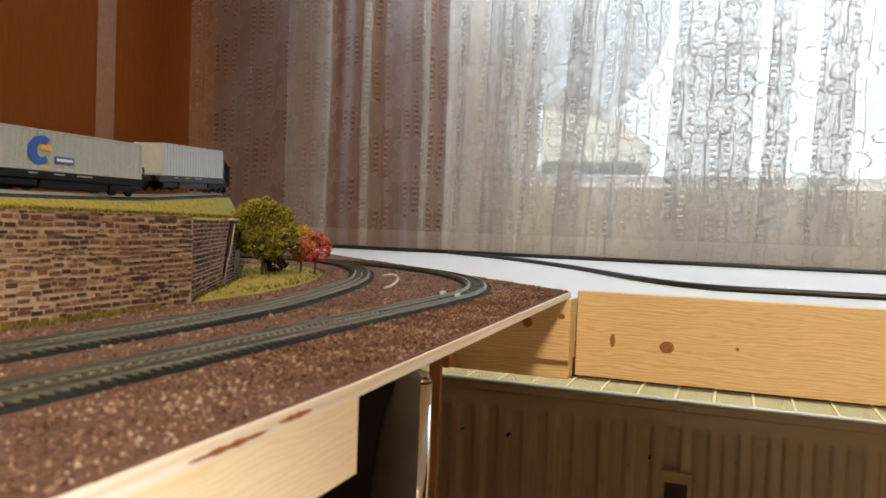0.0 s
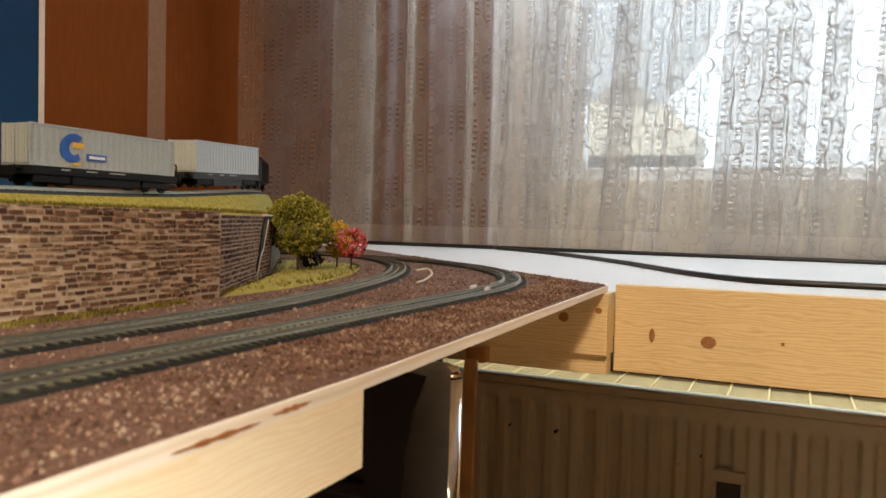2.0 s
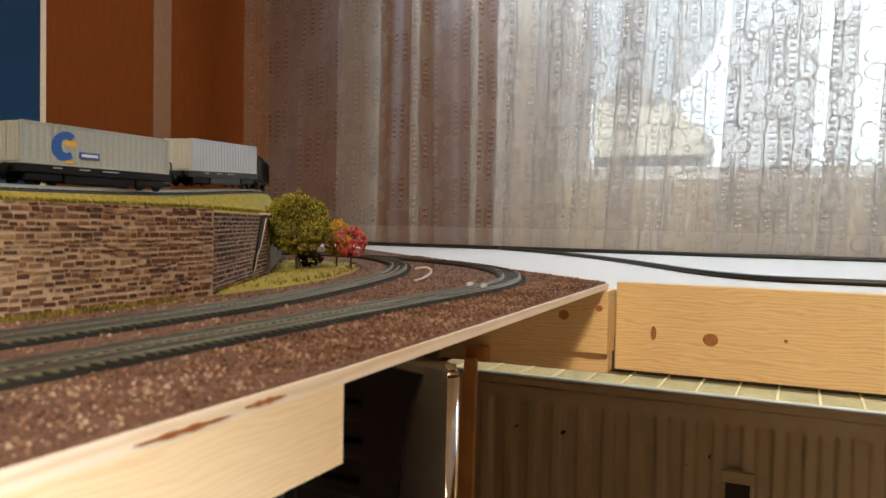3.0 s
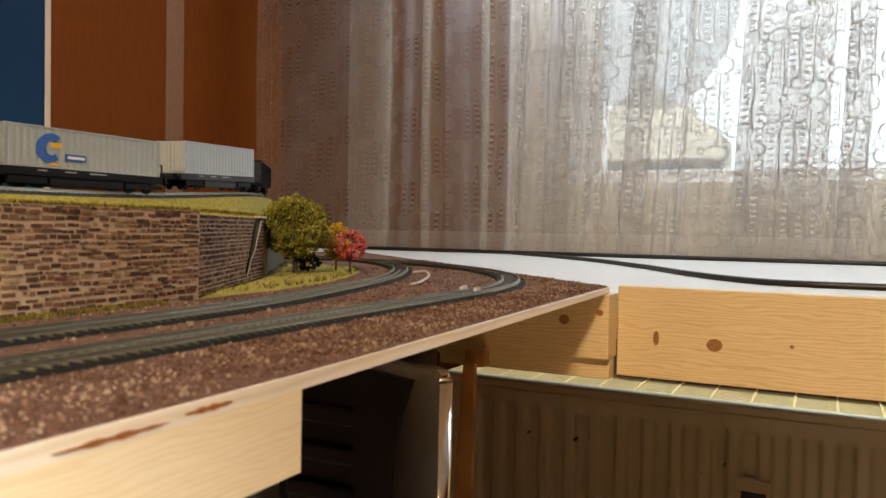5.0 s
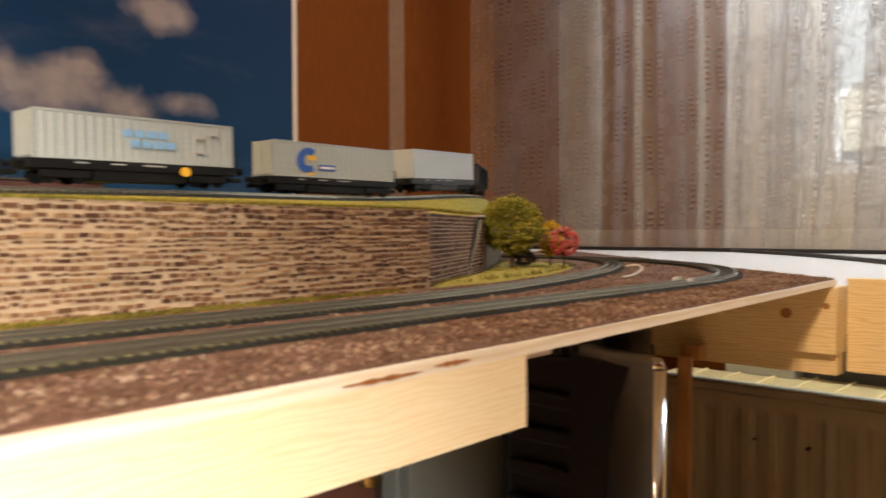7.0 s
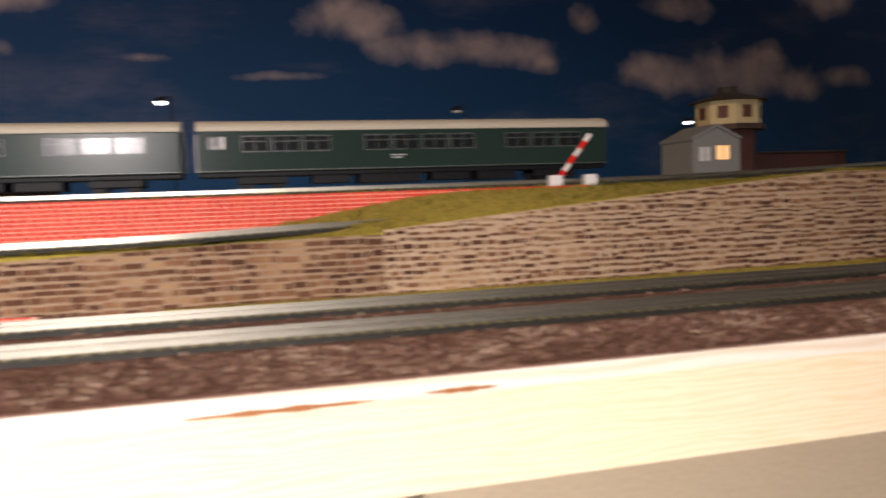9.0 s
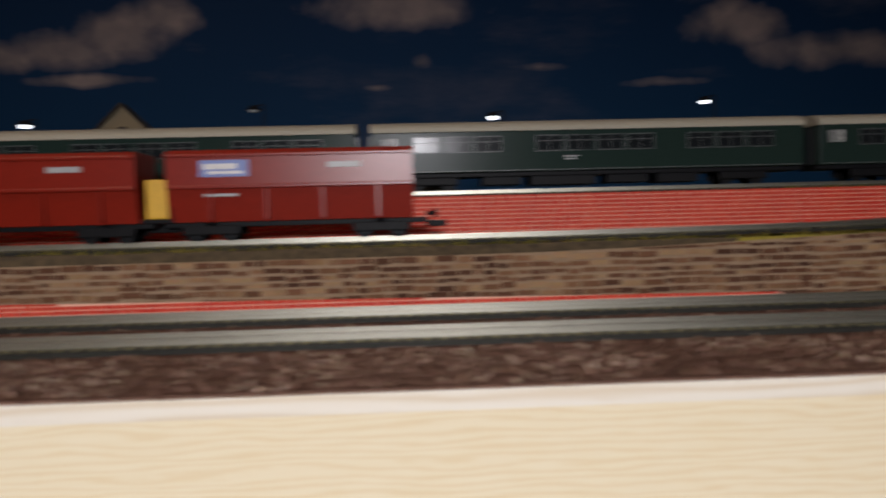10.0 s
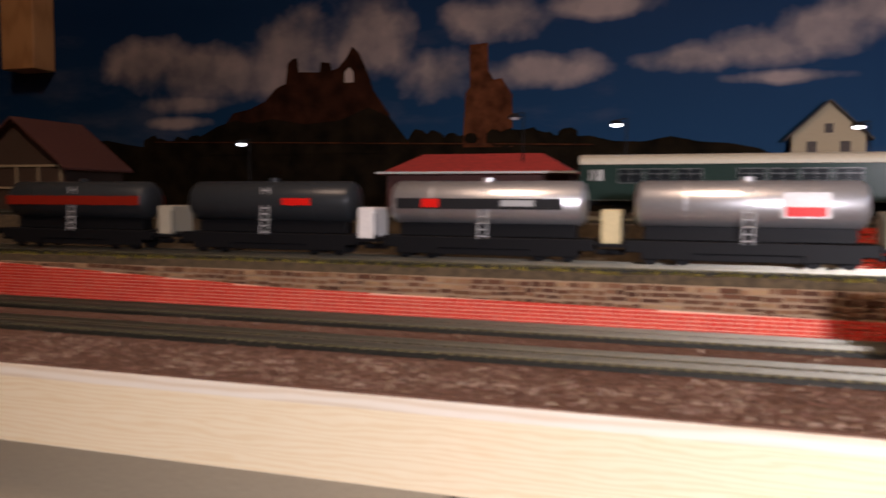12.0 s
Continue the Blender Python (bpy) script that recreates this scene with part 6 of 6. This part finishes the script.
for x in (-0.011, 0.016):
    boxes("post", WHITE, gate, (x - 0.0045, x + 0.0045, -0.004, 0.004, -0.002, 0.0085), bevel=0.0008)
for k in range(6):
    bm = bmesh.new()
    a, b = Vector((-0.009, -0.002, 0.006)), Vector((0.016, -0.002, 0.037))
    rod(bm, a.lerp(b, k / 6), a.lerp(b, (k + 1) / 6), 0.0017, n=8)
    part("boom_section", bm, LOCO_RED if k % 2 == 0 else LOCO_WHITE, gate)
post = thing("wooden_upright", "orange wooden upright beside the printed backdrop", "post")
boxes("timber", PINE_Z, post, (-2.69, -2.618, 0.795, 0.843, 0.302, 1.45), bevel=0.002)


def yard_lamp(x, y, z, lit, arm):
    top = thing("yard_lamp", "slim model yard lamp with a lit reflector head" if lit else "slim model yard lamp with an unlit head", "lamp", "yard lamps", at=pose(x, y, 0))
    bm = bmesh.new()
    rod(bm, (arm, 0, UPPER - 0.001), (arm, 0, z + 0.005), 0.0009, 0.0006, 8)
    rod(bm, (arm, 0, z + 0.005), (0, 0, z + 0.004), 0.0005, n=6)
    part("mast", bm, FRAME_BLACK, top)
    bm = bmesh.new()
    rod(bm, (0, 0, z + 0.0005), (0, 0, z + 0.004), 0.0062, 0.003, 14)
    part("shade", bm, FRAME_BLACK, top)
    bm = bmesh.new()
    rod(bm, (0, 0, z - 0.0012), (0, 0, z + 0.0004), 0.0034, 0.0044, 14)
    part("bulb", bm, LAMP_GLOW if lit else PANE_WHITE, top)


for x, y, z, lit in ((-0.915, 0.363, 0.1235, 1), (-0.734, 0.408, 0.139, 1), (-1.257, 0.354, 0.1225, 1), (-1.394, 0.441, 0.1415, 1), (-1.587, 0.353, 0.1395, 1), (-1.937, 0.36, 0.130, 1), (-1.681, 0.40, 0.152, 0), (-0.495, 0.40, 0.130, 0), (-0.262, 0.415, 0.120, 1), (-1.105, 0.42, 0.14, 0)):
    yard_lamp(x, y, z, lit, 0.008)


def leafy(name, label, category, at, centre, radii, count, material, size, trunk, gaps=0.35):
    top = thing(name, label, category, at=at)
    bm = bmesh.new()
    for a, b, r, r2 in trunk:
        rod(bm, a, b, r, r2, 7)
    part("trunk", bm, BARK, top)
    verts, faces = [], []
    while len(verts) < count * 6:
        d = Vector((random.gauss(0, 1), random.gauss(0, 1), random.gauss(0, 1))).normalized()
        if noise.noise(d * 2.3 + Vector((count, 0, 0))) < -gaps:
            continue
        reach = (random.uniform(0.55, 1.0) ** 0.5) * (0.93 + 0.16 * noise.noise(d * 4 + Vector((0, count, 0))))
        p = Vector(centre) + Vector((d.x * radii[0], d.y * radii[1], d.z * radii[2])) * reach
        s = size * random.uniform(0.6, 1.3)
        turn = Euler((random.uniform(0, 6), random.uniform(0, 6), random.uniform(0, 6))).to_matrix()
        n = len(verts)
        verts += [tuple(p + turn @ Vector(q)) for q in ((s, 0, 0), (-s, 0, 0), (0, s * 0.7, 0), (0, -s * 0.7, 0), (0, 0, s * 0.45), (0, 0, -s * 0.45))]
        faces += [(n + a, n + b, n + c) for a, b, c in ((0, 2, 4), (2, 1, 4), (1, 3, 4), (3, 0, 4), (2, 0, 5), (1, 2, 5), (3, 1, 5), (0, 3, 5))]
    data = bpy.data.meshes.new("crown")
    data.from_pydata(verts, [], faces)
    data.materials.append(material)
    ob = new("crown", data)
    ob.parent = top


leafy("model_tree", "round olive-green model tree on the grass plot", "tree", pose(0.443, 0.345, 0.003), (0, 0, 0.052), (0.040, 0.040, 0.036), 5200, LEAF, 0.0019,
      (((0, 0, -0.002), (0, 0, 0.022), 0.0022, 0.0016), ((0.005, -0.002, -0.002), (0.002, 0, 0.024), 0.0013, 0.0009), ((0, 0, 0.02), (0.014, -0.006, 0.045), 0.0012, 0.0006), ((0, 0, 0.02), (-0.013, 0.005, 0.048), 0.0012, 0.0006), ((0, 0, 0.02), (0.002, 0.002, 0.07), 0.0013, 0.0005)))
leafy("model_bush", "yellow-orange model bush beside the tree", "bush", pose(0.520, 0.343, 0.003), (0, 0, 0.035), (0.021, 0.018, 0.024), 700, LEAF_YELLOW, 0.0019,
      (((0, 0, -0.002), (0, 0, 0.02), 0.0012, 0.0008), ((0, 0, 0.01), (0.008, -0.004, 0.035), 0.0008, 0.0004), ((0, 0, 0.01), (-0.007, 0.003, 0.036), 0.0008, 0.0004)), 0.15)
leafy("model_bush", "pinkish red model bush beside the tree", "bush", pose(0.523, 0.325, 0.003), (0, 0, 0.031), (0.021, 0.020, 0.020), 760, LEAF_RED, 0.0019,
      (((0, 0, -0.002), (0, 0, 0.02), 0.0012, 0.0008), ((0, 0, 0.01), (0.008, -0.004, 0.032), 0.0008, 0.0004), ((0, 0, 0.01), (-0.007, 0.003, 0.034), 0.0008, 0.0004)), 0.15)
leafy("model_bush", "low dark bush under the round tree", "bush", pose(0.478, 0.352, 0.003), (0, 0, 0.012), (0.016, 0.014, 0.011), 260, BARK, 0.0022, (((0, 0, -0.002), (0, 0, 0.008), 0.0012, 0.0008),), 0.1)

# ---- stones and bricks of the walls ----
bm = bmesh.new()
vs = box(bm, -0.5, 0.5, -1.0, 0.0, -0.5, 0.5)
for v in bm.verts:
    if v.co.y < -0.5:
        v.co.x *= 0.93
        v.co.z *= 0.86
STONE_MESH = mesh_of("stone", bm, STONE)


def stone_wall(name, label, a, b, top_at, row, lengths, material, backing, pieces=None, foot=0.0, gap=0.0009, wave=0.0007):
    """A card wall from a to b with raised stones. Those in the stretch `pieces` of x stand alone."""
    wall = thing(name, label, "wall")
    a, b = Vector(a), Vector(b)
    along = (b - a).normalized()
    out = Vector((along.y, -along.x))
    long_ = (b - a).length
    turn = math.atan2(along.y, along.x)
    bm = bmesh.new()
    n = max(2, round(long_ / 0.02))
    lo, hi = [], []
    for i in range(n + 1):
        p = a + along * (long_ * i / n)
        z = top_at(p.x)
        lo.append([bm.verts.new((*(p + out * o), foot)) for o in (0.0008, 0.0)])
        hi.append([bm.verts.new((*(p + out * o), z)) for o in (0.0008, 0.0)])
    for i in range(n):
        for q in ((lo[i][0], lo[i + 1][0], hi[i + 1][0], hi[i][0]), (hi[i][0], hi[i + 1][0], hi[i + 1][1], hi[i][1]), (lo[i][1], hi[i][1], hi[i + 1][1], lo[i + 1][1])):
            bm.faces.new(q)
    part("mortar", bm, backing, wall)
    verts, faces, count, level, z = [], [], 0, 0, foot + 0.0006
    while z < foot + 0.09:
        h = row * (random.uniform(0.8, 1.25) if wave else 1.0)
        u = -random.uniform(0, lengths[1])
        while u < long_:
            w = random.uniform(*lengths)
            u0, u1 = max(0.0005, u), min(long_ - 0.0005, u + w - gap * (random.uniform(0.6, 1.5) if wave else 1.0))
            u += w
            if u1 - u0 < 0.002:
                continue
            c = a + along * ((u0 + u1) / 2) + out * 0.0008
            zz = z + random.uniform(-0.5, 0.5) * wave + wave * noise.noise(Vector((u0 * 60, z * 150, 0.0))) * 1.4
            tall = min(h, min(top_at((a + along * u0).x), top_at((a + along * u1).x)) + 0.0004 - zz)
            if tall < 0.0014:
                continue
            deep = random.uniform(0.0003, 0.0010)
            m = Matrix.Translation((c.x, c.y, zz + tall / 2)) @ Matrix.Rotation(turn, 4, "Z") @ Matrix.Diagonal((u1 - u0, deep, (tall - gap) * (random.uniform(0.78, 1.0) if wave else 1.0), 1))
            if pieces and pieces[0] < c.x < pieces[1] and count < 300:
                ob = new("stone", STONE_MESH)
                ob.parent, ob.matrix_basis = wall, m
                count += 1
            else:
                n0 = len(verts)
                verts += [tuple(m @ v.co) for v in STONE_MESH.vertices]
                faces += [tuple(n0 + i for i in p.vertices) for p in STONE_MESH.polygons]
        z += h
    data = bpy.data.meshes.new("stonework")
    data.from_pydata(verts, [], faces)
    data.materials.append(material)
    ob = new("stonework", data)
    ob.parent, ob["kind"] = wall, "stuff"
    return wall


stone_wall("stone_wall", "tall retaining wall of printed brown stones", (-0.60, wall_line(-0.60)), (0.1875, 0.2366), wall_top, 0.0035, (0.0028, 0.0105), STONE, MORTAR, (0.01, 0.19), gap=0.0013, wave=0.0010)
stone_wall("stone_wall", "dark wing wall of small stones", (0.188, 0.2368), (0.392, 0.3468), lambda x: 0.063, 0.0034, (0.003, 0.008), STONE_DARK, MORTAR_DARK, wave=0.0003)
stone_wall("stone_wall", "low retaining wall of printed stones under the middle terrace", (-2.2, wall_line(-2.2)), (-0.60, wall_line(-0.60)), lambda x: 0.0285 + 0.0085 * smooth_step(-0.95, -0.6, x), 0.0036, (0.004, 0.013), STONE, MORTAR_MID, gap=0.001)


def strip_top(x):
    return 0.004 + 0.0126 * max(0.0, (-0.78 - x)) + 0.03 * max(0.0, -1.8 - x)


stone_wall("brick_wall", "low red brick wall beside the second track", (-2.2, 0.1885), (-0.78, 0.1885), strip_top, 0.0024, (0.0055, 0.0065), BRICK, BRICK_MORTAR, gap=0.0004, wave=0.0)
stone_wall("brick_wall", "red brick retaining wall below the upper track", (-1.43, TERRACE - 0.0012), (-0.44, TERRACE - 0.0012), lambda x: UPPER + 0.0005, 0.0026, (0.0058, 0.0068), BRICK, BRICK_MORTAR, foot=MIDDLE, gap=0.0004, wave=0.0)
